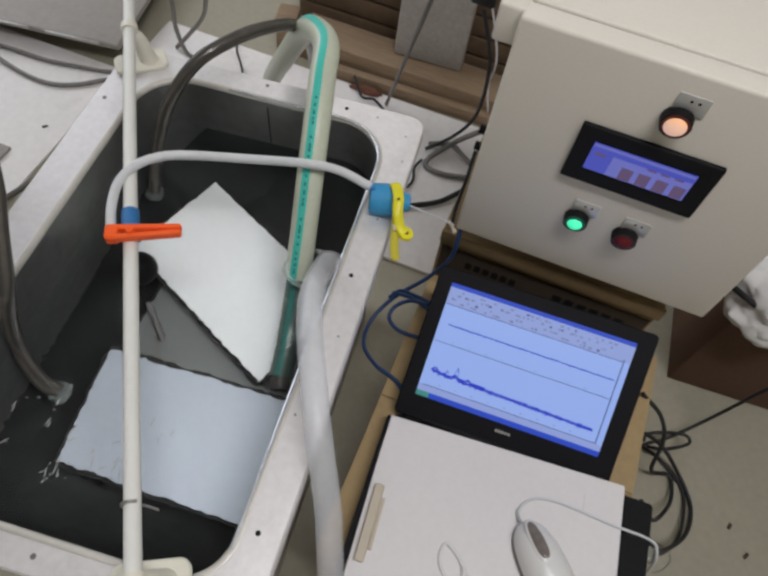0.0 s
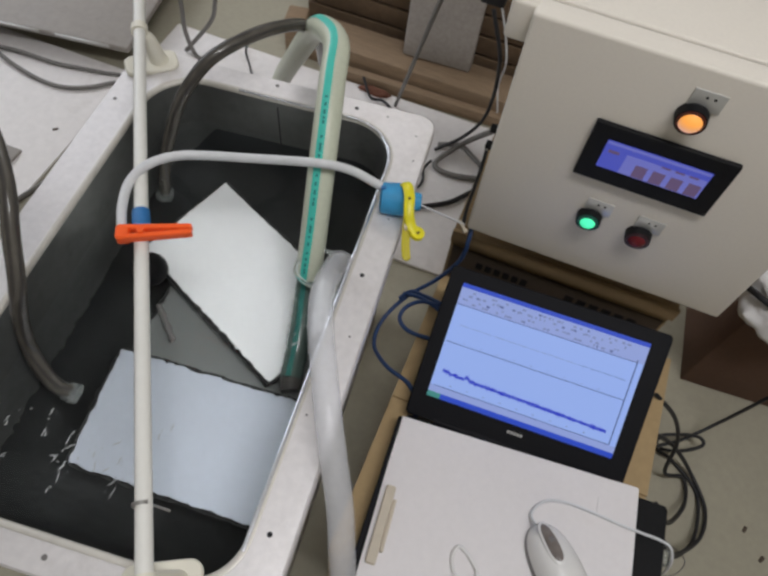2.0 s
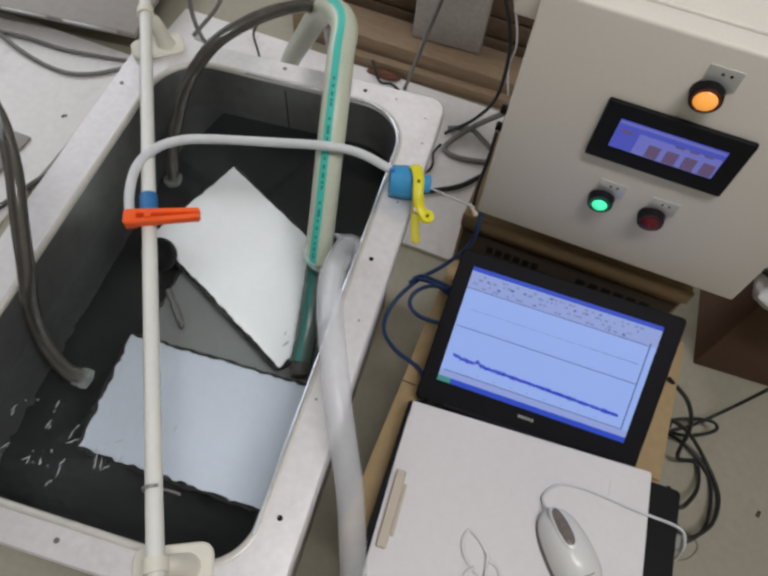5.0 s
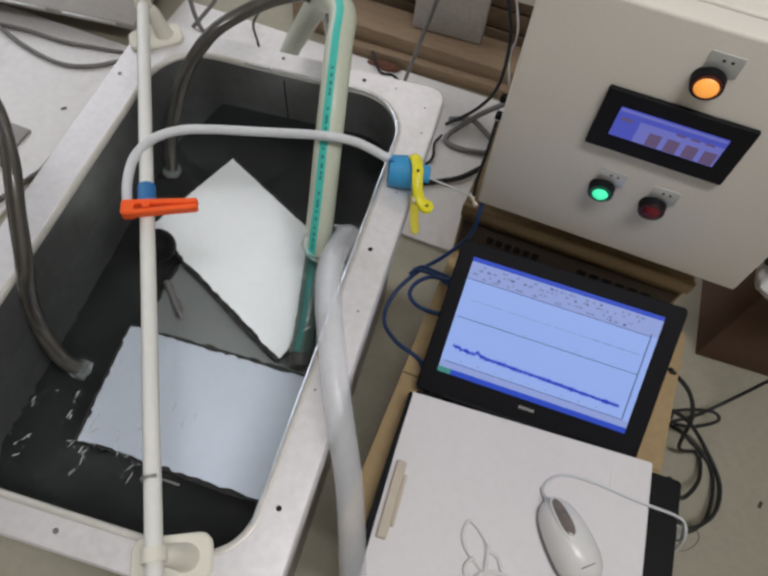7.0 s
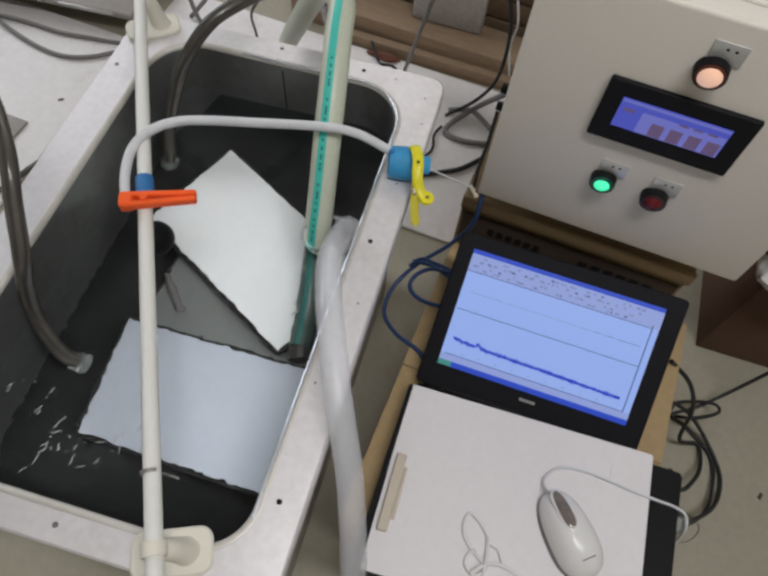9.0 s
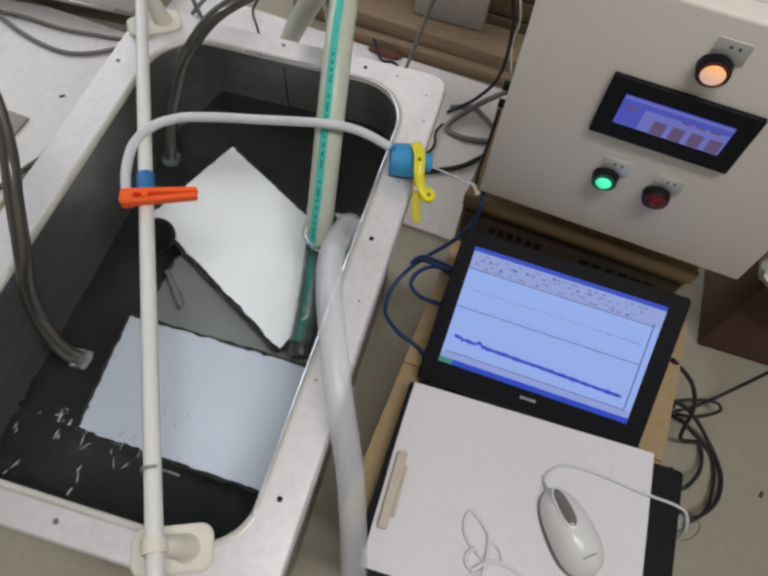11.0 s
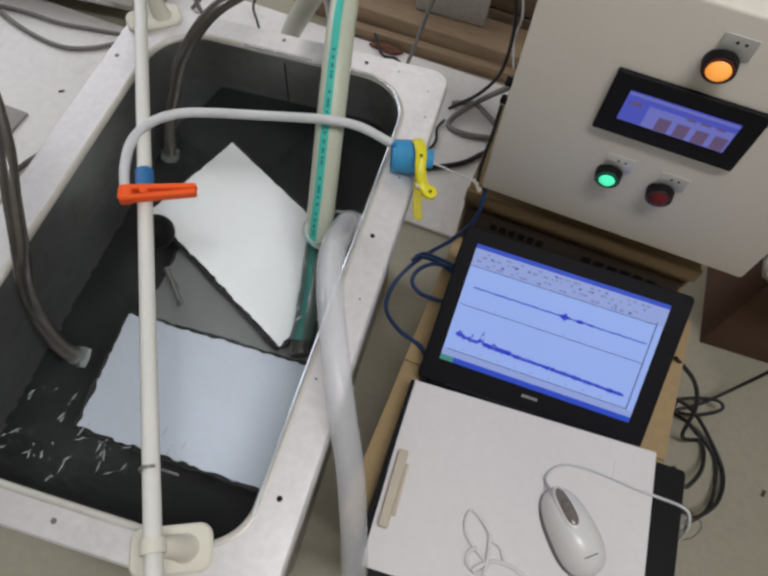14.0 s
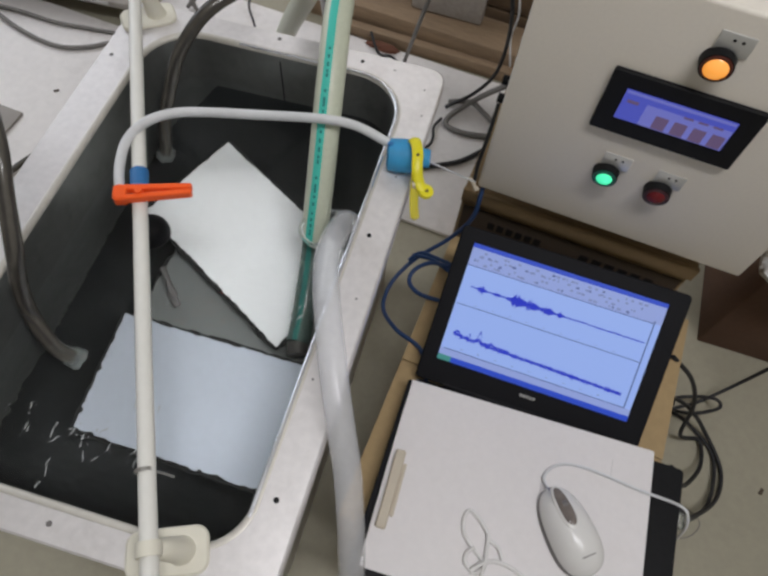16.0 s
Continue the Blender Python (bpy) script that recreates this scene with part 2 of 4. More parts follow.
def rod(p, q, r0, r1=None, seg=20, bm=None):
    bm = bm or bmesh.new()
    p, q = Vector(p), Vector(q)
    d = q - p
    m = Matrix.Translation((p + q) / 2) @ d.to_track_quat("Z", "Y").to_matrix().to_4x4()
    bmesh.ops.create_cone(bm, cap_ends=True, segments=seg, radius1=r0, radius2=r0 if r1 is None else r1, depth=d.length, matrix=m)
    return bm


def spline(pts, n=8):
    pts = [Vector(p) for p in pts]
    ext = [pts[0] * 2 - pts[1], *pts, pts[-1] * 2 - pts[-2]]
    out = []
    for i in range(1, len(ext) - 2):
        a, b, c, d = ext[i - 1:i + 3]
        for k in range(n):
            t = k / n
            out.append(0.5 * ((2 * b) + (c - a) * t + (2 * a - 5 * b + 4 * c - d) * t * t + (3 * b - a - 3 * c + d) * t ** 3))
    out.append(pts[-1])
    return out


def sweep(pts, r, seg=12, n=8, arc=None, lift=0.0, turn=0.0, up=(0, 0, 1), flat=1.0):
    """A tube along a smooth line. arc: the part of its girth, in degrees round the top, that is built."""
    line = spline(pts, n)
    bm = bmesh.new()
    rings = []
    for i, p in enumerate(line):
        d = (line[min(i + 1, len(line) - 1)] - line[max(i - 1, 0)]).normalized()
        side = d.cross(Vector(up))
        side = side.normalized() if side.length > 1e-4 else Vector((1, 0, 0))
        top = side.cross(d).normalized()
        rad = r(i / (len(line) - 1)) if callable(r) else r
        cnt = seg if arc is None else seg + 1
        ring = []
        for k in range(cnt):
            a = 2 * math.pi * k / seg if arc is None else radians(turn - arc / 2 + arc * k / seg)
            ring.append(bm.verts.new(p + (top * math.cos(a) * flat + side * math.sin(a)) * (rad + lift)))
        rings.append(ring)
    for a, b in zip(rings, rings[1:]):
        for k in range(len(a) if arc is None else len(a) - 1):
            j = (k + 1) % len(a)
            bm.faces.new((a[k], a[j], b[j], b[k]))
    if arc is None:
        bm.faces.new(rings[0][::-1])
        bm.faces.new(rings[-1])
    return bm


def rounded(x0, x1, y0, y1, r, z, n=8):
    pts = []
    ra, rb, rc, rd = r if isinstance(r, tuple) else (r, r, r, r)
    for cx, cy, a0, r in ((x1 - ra, y1 - ra, 0, ra), (x0 + rb, y1 - rb, 90, rb), (x0 + rc, y0 + rc, 180, rc), (x1 - rd, y0 + rd, 270, rd)):
        for k in range(n + 1):
            a = radians(a0 + 90 * k / n)
            pts.append((cx + r * math.cos(a), cy + r * math.sin(a), z))
    return pts


def loft(loops, cap_first=False, cap_last=False):
    bm = bmesh.new()
    rings = [[bm.verts.new(p) for p in lp] for lp in loops]
    for a, b in zip(rings, rings[1:]):
        for k in range(len(a)):
            j = (k + 1) % len(a)
            bm.faces.new((a[k], a[j], b[j], b[k]))
    if cap_first:
        bm.faces.new(rings[0][::-1])
    if cap_last:
        bm.faces.new(rings[-1])
    return bm


def slab_round(x0, x1, y0, y1, z0, z1, r, e=0.001, n=6):
    return loft([rounded(x0 + e, x1 - e, y0 + e, y1 - e, max(r - e, 1e-4), z0, n), rounded(x0, x1, y0, y1, r, z0 + e, n),
                 rounded(x0, x1, y0, y1, r, z1 - e, n), rounded(x0 + e, x1 - e, y0 + e, y1 - e, max(r - e, 1e-4), z1, n)], True, True)


# ---- the room; its walls and ceiling are unseen and assumed ----
tagged(part("floor", block(-2.3, 2.6, -2.5, 2.6, FLOOR - 0.1, FLOOR), "floor", smooth=False), "worn beige vinyl floor with dark specks", kind="structure")
tagged(part("ceiling", block(-2.3, 2.6, -2.5, 2.6, CEIL, CEIL + 0.1), "ceiling", smooth=False), "plain white ceiling", kind="structure")
tagged(part("wall_north", block(-2.3, 2.6, 2.6, 2.7, FLOOR, CEIL), "wall", smooth=False), "plain pale wall", kind="structure")
tagged(part("wall_south", block(-2.3, 2.6, -2.6, -2.5, FLOOR, CEIL), "wall", smooth=False), "plain pale wall", kind="structure")
tagged(part("wall_east", block(2.6, 2.7, -2.6, 2.7, FLOOR, CEIL), "wall", smooth=False), "plain pale wall", kind="structure")
_bm = block(-2.4, -2.3, -2.6, -0.1, FLOOR, CEIL)
block(-2.4, -2.3, 1.9, 2.7, FLOOR, CEIL, bm=_bm)
block(-2.4, -2.3, -0.1, 1.9, FLOOR, 0.3, bm=_bm)
block(-2.4, -2.3, -0.1, 1.9, 1.75, CEIL, bm=_bm)
tagged(part("wall_west", _bm, "wall", smooth=False), "unseen pale wall with an assumed window opening", kind="structure")


# these fixtures are out of view, added where the light was wanted
for _m, _len, _wid, _watts in LAMPS:
    lampo = tagged(empty("added_ceiling_lamp", _m @ pose(0, 0, 0.13)), "added fluorescent lamp on the unseen ceiling", "ceiling lamp", "ceiling lamps")
    part("housing", block(-_len / 2 - 0.03, _len / 2 + 0.03, -_wid / 2 - 0.03, _wid / 2 + 0.03, -0.11, 0, 0.01), "white", lampo)
    part("diffuser", block(-_len / 2, _len / 2, -_wid / 2, _wid / 2, -0.116, -0.1105), "tube_glow", lampo, "glowing diffuser")

# ---- the steel tank ----
RIM, WATER = 0.077, 0.0
TANK = pose(-0.270, -0.258, 0, 0, 0, 5.5)
IX, IY, IR = 0.171, 0.297, 0.065
tank = tagged(empty("water_tank", TANK @ pose(0, 0, FLOOR)), "stainless steel water tank with wide drilled rim, half full", "tank")
T = pose(0, 0, -FLOOR)
TILT = T @ pose(0, 0, 0, 0, -1.2, 0)
OX0, OX1, OY0, OY1 = -0.226, 0.217, -0.334, 0.338


def mouth(grow, z):
    """The opening of the basin, a little larger by grow; one corner is tighter than the others."""
    return rounded(-IX - grow, IX + grow, -IY - grow, IY + grow, (IR + grow, IR + grow, IR + grow, 0.047 + grow), z, 10)


part("rim", loft([rounded(OX0, OX1, OY0, OY1, 0.022, RIM - 0.02, 10), rounded(OX0, OX1, OY0, OY1, 0.022, RIM - 0.002, 10),
                  rounded(OX0 + 0.002, OX1 - 0.002, OY0 + 0.002, OY1 - 0.002, 0.022, RIM, 10),
                  mouth(0.0075, RIM), mouth(0.0075, RIM - 0.004)]), "steel", tank, m=TILT, smooth=False)
part("rim_bead", loft([mouth(0.0074, RIM - 0.003), mouth(0.0074, RIM + 0.0006), mouth(0.0055, RIM + 0.0013), mouth(0.0030, RIM + 0.0008), mouth(0.0012, RIM - 0.0004), mouth(0.0003, RIM - 0.002), mouth(0, RIM - 0.004)]), "bead", tank, "dull rolled inner edge", m=TILT)
# the highlight on part of the inner edge is built as a bright strip
_bend = [(IX - IR + (IR + 0.0026) * math.cos(radians(k)), IY - IR + (IR + 0.0026) * math.sin(radians(k)), RIM + 0.0008) for k in range(0, 91, 15)]
part("highlight_edge", sweep([(IX + 0.0026, v, RIM + 0.0008) for v in (-0.262, -0.1, 0.08, 0.2)] + _bend + [(0.05, IY + 0.0026, RIM + 0.0008), (-0.06, IY + 0.0026, RIM + 0.0008)], 0.0021, 10, 4, flat=0.6), "rim_highlight", tank, "bright strip imitating the highlight on the inner edge", m=TILT)


def shade_line(x):
    """The height down to which the wall stays grey, deeper along one side; below it shade is painted dark."""
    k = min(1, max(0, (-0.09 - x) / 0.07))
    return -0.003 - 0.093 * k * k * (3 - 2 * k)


part("basin_wall", loft([mouth(0, RIM - 0.0041), mouth(0, 0.03), [(x, y, shade_line(x)) for x, y, z in mouth(-0.001, 0)]]), "basin", tank, "grey steel basin wall", m=TILT)
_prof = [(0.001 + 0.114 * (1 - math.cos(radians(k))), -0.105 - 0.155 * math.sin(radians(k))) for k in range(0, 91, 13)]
part("basin_floor", loft([[(x, y, shade_line(x) - 0.0002) for x, y, z in mouth(-0.001, 0)]] + [rounded(-IX + d, IX - d, -IY + d, IY - d, (IR - d * 0.4, IR - d * 0.4, IR - d * 0.4, 0.047 - d * 0.3), z, 10) for d, z in _prof], cap_last=True), "shaded_basin", tank, "basin bottom coloured dark like deep shade", m=TILT)
part("seam", block(-0.004, -0.0025, IY - 0.0012, IY + 0.001, -0.012, RIM - 0.012), "dark", tank, "dark weld seam", m=TILT)
part("outer_wall", loft([rounded(-IX - 0.008, IX + 0.008, -IY - 0.008, IY + 0.008, 0.05, RIM - 0.009),
                         rounded(-IX - 0.008, IX + 0.008, -IY - 0.008, IY + 0.008, 0.05, FLOOR)], cap_last=True), "shell", tank, m=T)
for u, v in ((0.191, 0.061), (0.192, -0.241), (0.105, 0.320), (-0.013, 0.325), (-0.210, 0.229), (0.005, -0.317), (-0.211, -0.08)):
    part("rim_hole", rod((u, v, RIM - 0.002), (u, v, RIM + 0.0006), 0.0028, seg=12), "dark" if u > 0.1 else "grey", tank, m=TILT)

for u, v in ((0.150, 0.318), (0.196, 0.296), (0.203, 0.252), (0.184, 0.205), (0.198, 0.150), (0.201, -0.02), (0.186, -0.12)):
    part("dent", rod((u, v, RIM - 0.002), (u, v, RIM + 0.0003), 0.0013, seg=10), "grey", tank, "small dent in the rim", m=TILT)

water = tagged(empty("water", TANK), "clear rippled water filling the tank below its rim", "water")


def water_sheet():
    bm = bmesh.new()
    nx, ny = 230, 390
    wx, wy = IX + 0.014, IY + 0.014
    grid = []
    for j in range(ny + 1):
        row = []
        for i in range(nx + 1):
            x, y = -wx + 2 * wx * i / nx, -wy + 2 * wy * j / ny
            stir = math.exp(-((x + 0.06) ** 2 + (y + 0.2) ** 2) / 0.03)
            near = min(1, max(0, (0.17 - y) / 0.22))
            z = 0.00028 * noise.noise((x * 30, y * 34, 1.7)) + 0.00020 * stir * math.sin(150 * (x * 0.4 + y) + 4 * noise.noise((x * 20, y * 20, 9)))
            z += (0.00017 + 0.00020 * near + 0.00026 * stir) * noise.noise((x * 85, y * 105, 4.2))
            z += (0.00008 + 0.00022 * near + 0.00014 * stir) * noise.noise((x * 150, y * 175, 6.1))
            row.append(bm.verts.new((x, y, z)))
        grid.append(row)
    for j in range(ny):
        for i in range(nx):
            bm.faces.new((grid[j][i], grid[j][i + 1], grid[j + 1][i + 1], grid[j + 1][i]))
    return bm


surface = part("water_surface", water_sheet(), "water", water, fix=False)
surface.visible_shadow = False


def sheet(name, mat_name, corners, z, label):
    """A thin metal sheet with a slightly wider dark border beneath, from its four corners in the tank."""
    mid = sum((Vector(c) for c in corners), Vector((0, 0))) / 4
    ob = tagged(empty(name, TANK @ pose(mid.x, mid.y, z)), label, "metal sheet", "metal sheets under water")

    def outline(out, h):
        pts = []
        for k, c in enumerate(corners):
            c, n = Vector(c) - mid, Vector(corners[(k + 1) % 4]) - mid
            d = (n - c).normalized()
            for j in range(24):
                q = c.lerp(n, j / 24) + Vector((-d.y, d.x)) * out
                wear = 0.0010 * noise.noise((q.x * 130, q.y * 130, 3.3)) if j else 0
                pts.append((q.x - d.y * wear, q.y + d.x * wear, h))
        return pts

    part("face", loft([outline(0, 0.0005), outline(0, 0.0016), outline(-0.0004, 0.002)], True, True), mat_name, ob)
    part("dark_border", loft([outline(0.0042, -0.006), outline(0.0042, 0.0004)], True, True), "edge", ob)
    return ob


sheet("lit_sheet", "alu_lit", [(-0.0645, 0.2234), (0.1688, 0.0913), (0.1093, -0.0518), (-0.124, 0.0803)], -0.06, "aluminium sheet under water, coloured bright as if catching light")
sheet("aluminium_sheet", "alu_dim", [(-0.0828, -0.0662), (0.160, -0.0646), (0.160, -0.2190), (-0.0752, -0.2134)], -0.062, "aluminium sheet of the same metal under water, coloured duller and bluish")
sheet("steel_sheet", "alu_grey", [(-0.0700, 0.0860), (0.1623, 0.0614), (0.1450, -0.1070), (-0.0800, -0.0830)], -0.095, "dull grey sheet lying deeper under water")

# ---- pipe across the tank and its brackets ----
PA, PB = Vector((-0.545, 0.102, 0.13)), Vector((-0.103, -0.60, 0.13))
pipe = tagged(empty("plastic_pipe", pose(*PA)), "cream plastic pipe laid across the tank", "pipe")
part("tube", rod((0, 0, 0), PB - PA, 0.0077, seg=28), "pvc", pipe)
PD = (PB - PA).normalized()


def along(s):
    return PA + PD * s


def bracket(name, at, m, sx, sy, label):
    ob = tagged(empty(name, m), label, "pipe bracket", "pipe brackets")
    part("base_plate", slab_round(-sx / 2, sx / 2, -sy / 2, sy / 2, 0, 0.007, 0.012, 0.002), "bracket", ob)
    inv = m.inverted()
    c, d = inv @ at, (inv.to_3x3() @ PD)
    part("neck", sweep([(0.012, 0.0, 0.004), (0.010, 0.0, 0.014), (c.x * 0.5 + 0.006, c.y * 0.5, c.z - 0.016), (c.x, c.y, c.z - 0.007)], lambda t: 0.0135 - 0.006 * t, 18), "bracket", ob)
    part("clip_ring", rod(c - d * 0.006, c + d * 0.006, 0.0108, seg=24), "bracket", ob)
    return ob


bracket("pipe_bracket", along(0.087), pose(-0.493, 0.0275, RIM - 0.0045, 0, 0, 41.5), 0.072, 0.040, "cream plastic bracket holding the pipe at the rim")
bracket("pipe_bracket", along(0.782), pose(-0.1255, -0.5555, RIM + 0.0022, 0, 0, 28), 0.072, 0.042, "cream plastic bracket holding the pipe at the rim")

# ---- hoses and tube ----
GREY_HOSE = [(-0.339, 0.272, -0.05), (-0.31, 0.193, 0.06), (-0.3069, 0.135, 0.13), (-0.3186, 0.0731, 0.165), (-0.3426, 0.0261, 0.17), (-0.3671, -0.0157, 0.16),
             (-0.392, -0.0468, 0.12), (-0.409, -0.063, 0.07), (-0.422, -0.082, 0.01), (-0.420, -0.100, -0.045)]
LEFT_HOSE = [(-0.86, -0.06, -0.2), (-0.8166, -0.0777, 0.02), (-0.642, -0.1506, 0.12), (-0.5012, -0.2349, 0.185), (-0.4383, -0.2895, 0.19), (-0.4136, -0.3294, 0.165), (-0.3987, -0.3638, 0.125), (-0.4022, -0.3817, 0.08), (-0.4037, -0.3935, 0.03), (-0.3883, -0.405, 0.0), (-0.373, -0.4105, -0.02), (-0.3606, -0.4088, -0.032)]
GREEN_HOSE = [(-0.50, 0.38, -0.28), (-0.423, 0.284, -0.12), (-0.35, 0.201, 0.02), (-0.295, 0.144, 0.12), (-0.262, 0.109, 0.158), (-0.230, 0.07, 0.174), (-0.2135, 0.02, 0.166), (-0.198, -0.032, 0.14),
              (-0.184, -0.083, 0.1), (-0.172, -0.13, 0.05), (-0.165, -0.164, 0.005)]
WET_END = [(-0.165, -0.164, 0.005), (-0.158, -0.190, -0.014), (-0.149, -0.222, -0.030), (-0.140, -0.255, -0.039), (-0.132, -0.288, -0.043)]
CLEAR_HOSE = [(-0.116, -0.160, -0.06), (-0.116, -0.158, 0.0), (-0.116, -0.160, 0.05), (-0.118, -0.178, 0.088), (-0.11, -0.238, 0.125), (-0.094, -0.282, 0.135), (-0.074, -0.321, 0.135), (-0.052, -0.36, 0.13), (-0.029, -0.398, 0.115),
              (-0.007, -0.432, 0.09), (0.008, -0.460, 0.06), (0.021, -0.486, 0.025), (0.034, -0.516, -0.03), (0.046, -0.555, -0.12)]
THIN_TUBE = [(-0.336, -0.266, 0.135), (-0.354, -0.237, 0.135), (-0.364, -0.205, 0.137), (-0.358, -0.176, 0.139), (-0.339, -0.151, 0.137), (-0.31, -0.131, 0.132),
             (-0.257, -0.109, 0.13), (-0.189, -0.089, 0.135), (-0.151, -0.073, 0.125), (-0.117, -0.067, 0.11), (-0.097, -0.068, 0.103)]


def line_thing(name, pts, r, material, label, category, seg=12, n=8):
    ob = tagged(empty(name, pose(*pts[0])), label, category)
    o = Vector(pts[0])
    part("line", sweep([Vector(p) - o for p in pts], r, seg, n), material, ob)
    return ob


def smoky_hose(pts, r, label):
    ob = line_thing("hose", pts, r, "hose_grey", label, "hose", 16)
    o = Vector(pts[0])
    for a in (-60, 0, 62):
        part("rib", sweep([Vector(p) - o for p in pts], r, 4, 8, 22, 0.0004, a), "hose_dark", ob)
    e, d = Vector(pts[-1]) - o, (Vector(pts[-1]) - Vector(pts[-2])).normalized()
    part("end_piece", rod(e - d * 0.004, e + d * 0.010, r * 1.5, seg=6), "glass", ob, "clear plastic end fitting")
    return ob


smoky_hose(GREY_HOSE, 0.0084, "smoky ribbed hose arching over the tank rim into the water")
smoky_hose(LEFT_HOSE, 0.0088, "smoky ribbed hose dipping over the rim into the water")
g = line_thing("hose", GREEN_HOSE, 0.0170, "hose_green", "thick milky hose with a teal stripe hanging into the tank", "hose", 20)
wet = [Vector(p) - Vector(GREEN_HOSE[0]) for p in WET_END]
part("wet_end", sweep(wet, 0.0142, 20, 8), "hose_dim", g, "hose end under water, coloured darker for the dimming")
# this dark end piece is added to darken the spot where the hose ends
part("end_piece", sweep([wet[-1], wet[-1] + Vector((0.003, -0.007, -0.001)), wet[-1] + Vector((0.006, -0.014, -0.002))], 0.0128, 18, 4), "hose_dark", g, "dark end piece added for the dark patch at the hose end")
part("stripe", sweep([Vector(p) - Vector(GREEN_HOSE[0]) for p in GREEN_HOSE], 0.0170, 6, 8, 33, 0.0005, 12), "stripe", g, "teal printed stripe")
part("wet_stripe", sweep(wet, 0.0142, 6, 8, 26, 0.0005, 12), "stripe_dim", g, "teal stripe under water")
_ln = spline([Vector(p) - Vector(GREEN_HOSE[0]) for p in GREEN_HOSE], 60)
for _k in range(46):
    _i = 390 + _k * 7 + (_k % 4)
    _seg = _ln[_i:_i + 4 + (_k * 7) % 3]
    if _k % 6 < 5 and len(_seg) > 3:
        part("print_mark", sweep([_seg[0], _seg[len(_seg) // 2], _seg[-1]], 0.0170, 2, 2, 9, 0.0008, 10), "print_teal", g, smooth=False)
c = line_thing("hose", CLEAR_HOSE, 0.0135, "hose_clear", "milky translucent hose hanging over the tank rim", "hose", 24)
part("bore", sweep([Vector(p) - Vector(CLEAR_HOSE[0]) for p in CLEAR_HOSE], 0.0104, 20), "hose_bore", c, "clear inner bore")
line_thing("thin_tube", THIN_TUBE, 0.0056, "tube", "thin milky tube clipped to the pipe", "tube", 12)

# ---- cabinet on its box ----
cab = tagged(empty("control_cabinet", pose(0, 0, 0)), "cream painted control cabinet standing on a cardboard box", "control cabinet")
W, HC = 0.353, 0.347
part("door", block(0, W, 0, 0.030, 0, HC, 0.004, 3), "cream", cab)
part("body", block(0.006, W - 0.006, 0.036, 0.23, 0.003, HC - 0.002, 0.004, 3), "cream", cab)
part("gap_seal", block(0.01, W - 0.01, 0.029, 0.037, 0.006, HC - 0.008), "dark", cab)
part("side_hinge", block(-0.024, 0.0055, 0.012, 0.23, 0.302, HC, 0.004, 3), "cream", cab)
for _z in (0.105, 0.135):
    part("cable_gland", rod((0.008, 0.06, _z), (-0.012, 0.06, _z), 0.006, seg=14), "dark", cab)
hmi = part("display_frame", slab_round(0.0975, 0.2505, 0.1725, 0.2545, 0, 0.006, 0.002, 0.001), "dark", cab, "black display frame", m=Matrix(((1, 0, 0, 0), (0, 0, -1, 0), (0, 1, 0, 0), (0, 0, 0, 1))))


part("display", block(0.117, 0.230, -0.0072, -0.0062, 0.196, 0.236), "hmi", cab, "glowing violet display", smooth=False)
part("screen_field", block(0.142, 0.2295, -0.0076, -0.0073, 0.1965, 0.2245), "hmi_pale", cab, smooth=False)
for _k in range(4):
    part("screen_tile", block(0.1555 + 0.0195 * _k, 0.1690 + 0.0195 * _k, -0.0080, -0.0077, 0.1975, 0.2150), "hmi_box", cab, smooth=False)
part("screen_strip", block(0.1180, 0.2290, -0.0076, -0.0073, 0.2318, 0.2352), "hmi_pale", cab, smooth=False)
for _k in range(3):
    part("screen_text", block(0.180 + 0.015 * _k, 0.190 + 0.015 * _k, -0.0080, -0.0077, 0.2225, 0.2250), "hmi_box", cab, smooth=False)
part("screen_text", block(0.122, 0.134, -0.0076, -0.0073, 0.220, 0.224), "hmi_box", cab, smooth=False)


def button(name, x, z, r, lens, plate_dx, label, size=0.74):
    ring = part(name, rod((x, 0, z), (x, -0.011, z), r, r * 0.94, 32), "dark", cab, label)
    bm = bmesh.new()
    bmesh.ops.create_uvsphere(bm, u_segments=28, v_segments=18, radius=r * size)
    ball = part("lens", bm, lens, ring, m=pose(x, -0.0105 + r * size * 0.42, z))
    part("lens_rim", rod((x, -0.0108, z), (x, -0.0125, z), r * 0.86, r * 0.82, 32), lens + "_rim", ring, "lens rim tinted like a reflection of the lens")
    pl = part("label_plate", block(x - 0.014 + plate_dx, x + 0.018 + plate_dx, -0.0015, 0, z + r * 0.6, z + r + 0.016, 0.0004), "plate_label", cab)
    for dx in (0.000, 0.008):
        part("mark", rod((x + dx + plate_dx, -0.0018, z + r + 0.009), (x + dx + plate_dx, -0.0014, z + r + 0.009), 0.0016, seg=10), "dark", pl)
    return ball, (x, -0.0105 + r * size * 0.42, z)


blink_lens, BLINK_LENS = button("push_button", 0.179, 0.2915, 0.0165, "lamp_orange", 0.003, "pilot lamp whose turning two-tone lens imitates blinking", 0.84)
button("push_button", 0.140, 0.1065, 0.0155, "lamp_green", 0.003, "lit green push button", 0.74)
button("push_button", 0.2025, 0.1045, 0.0160, "lamp_red", 0.003, "unlit dark red push button", 0.80)

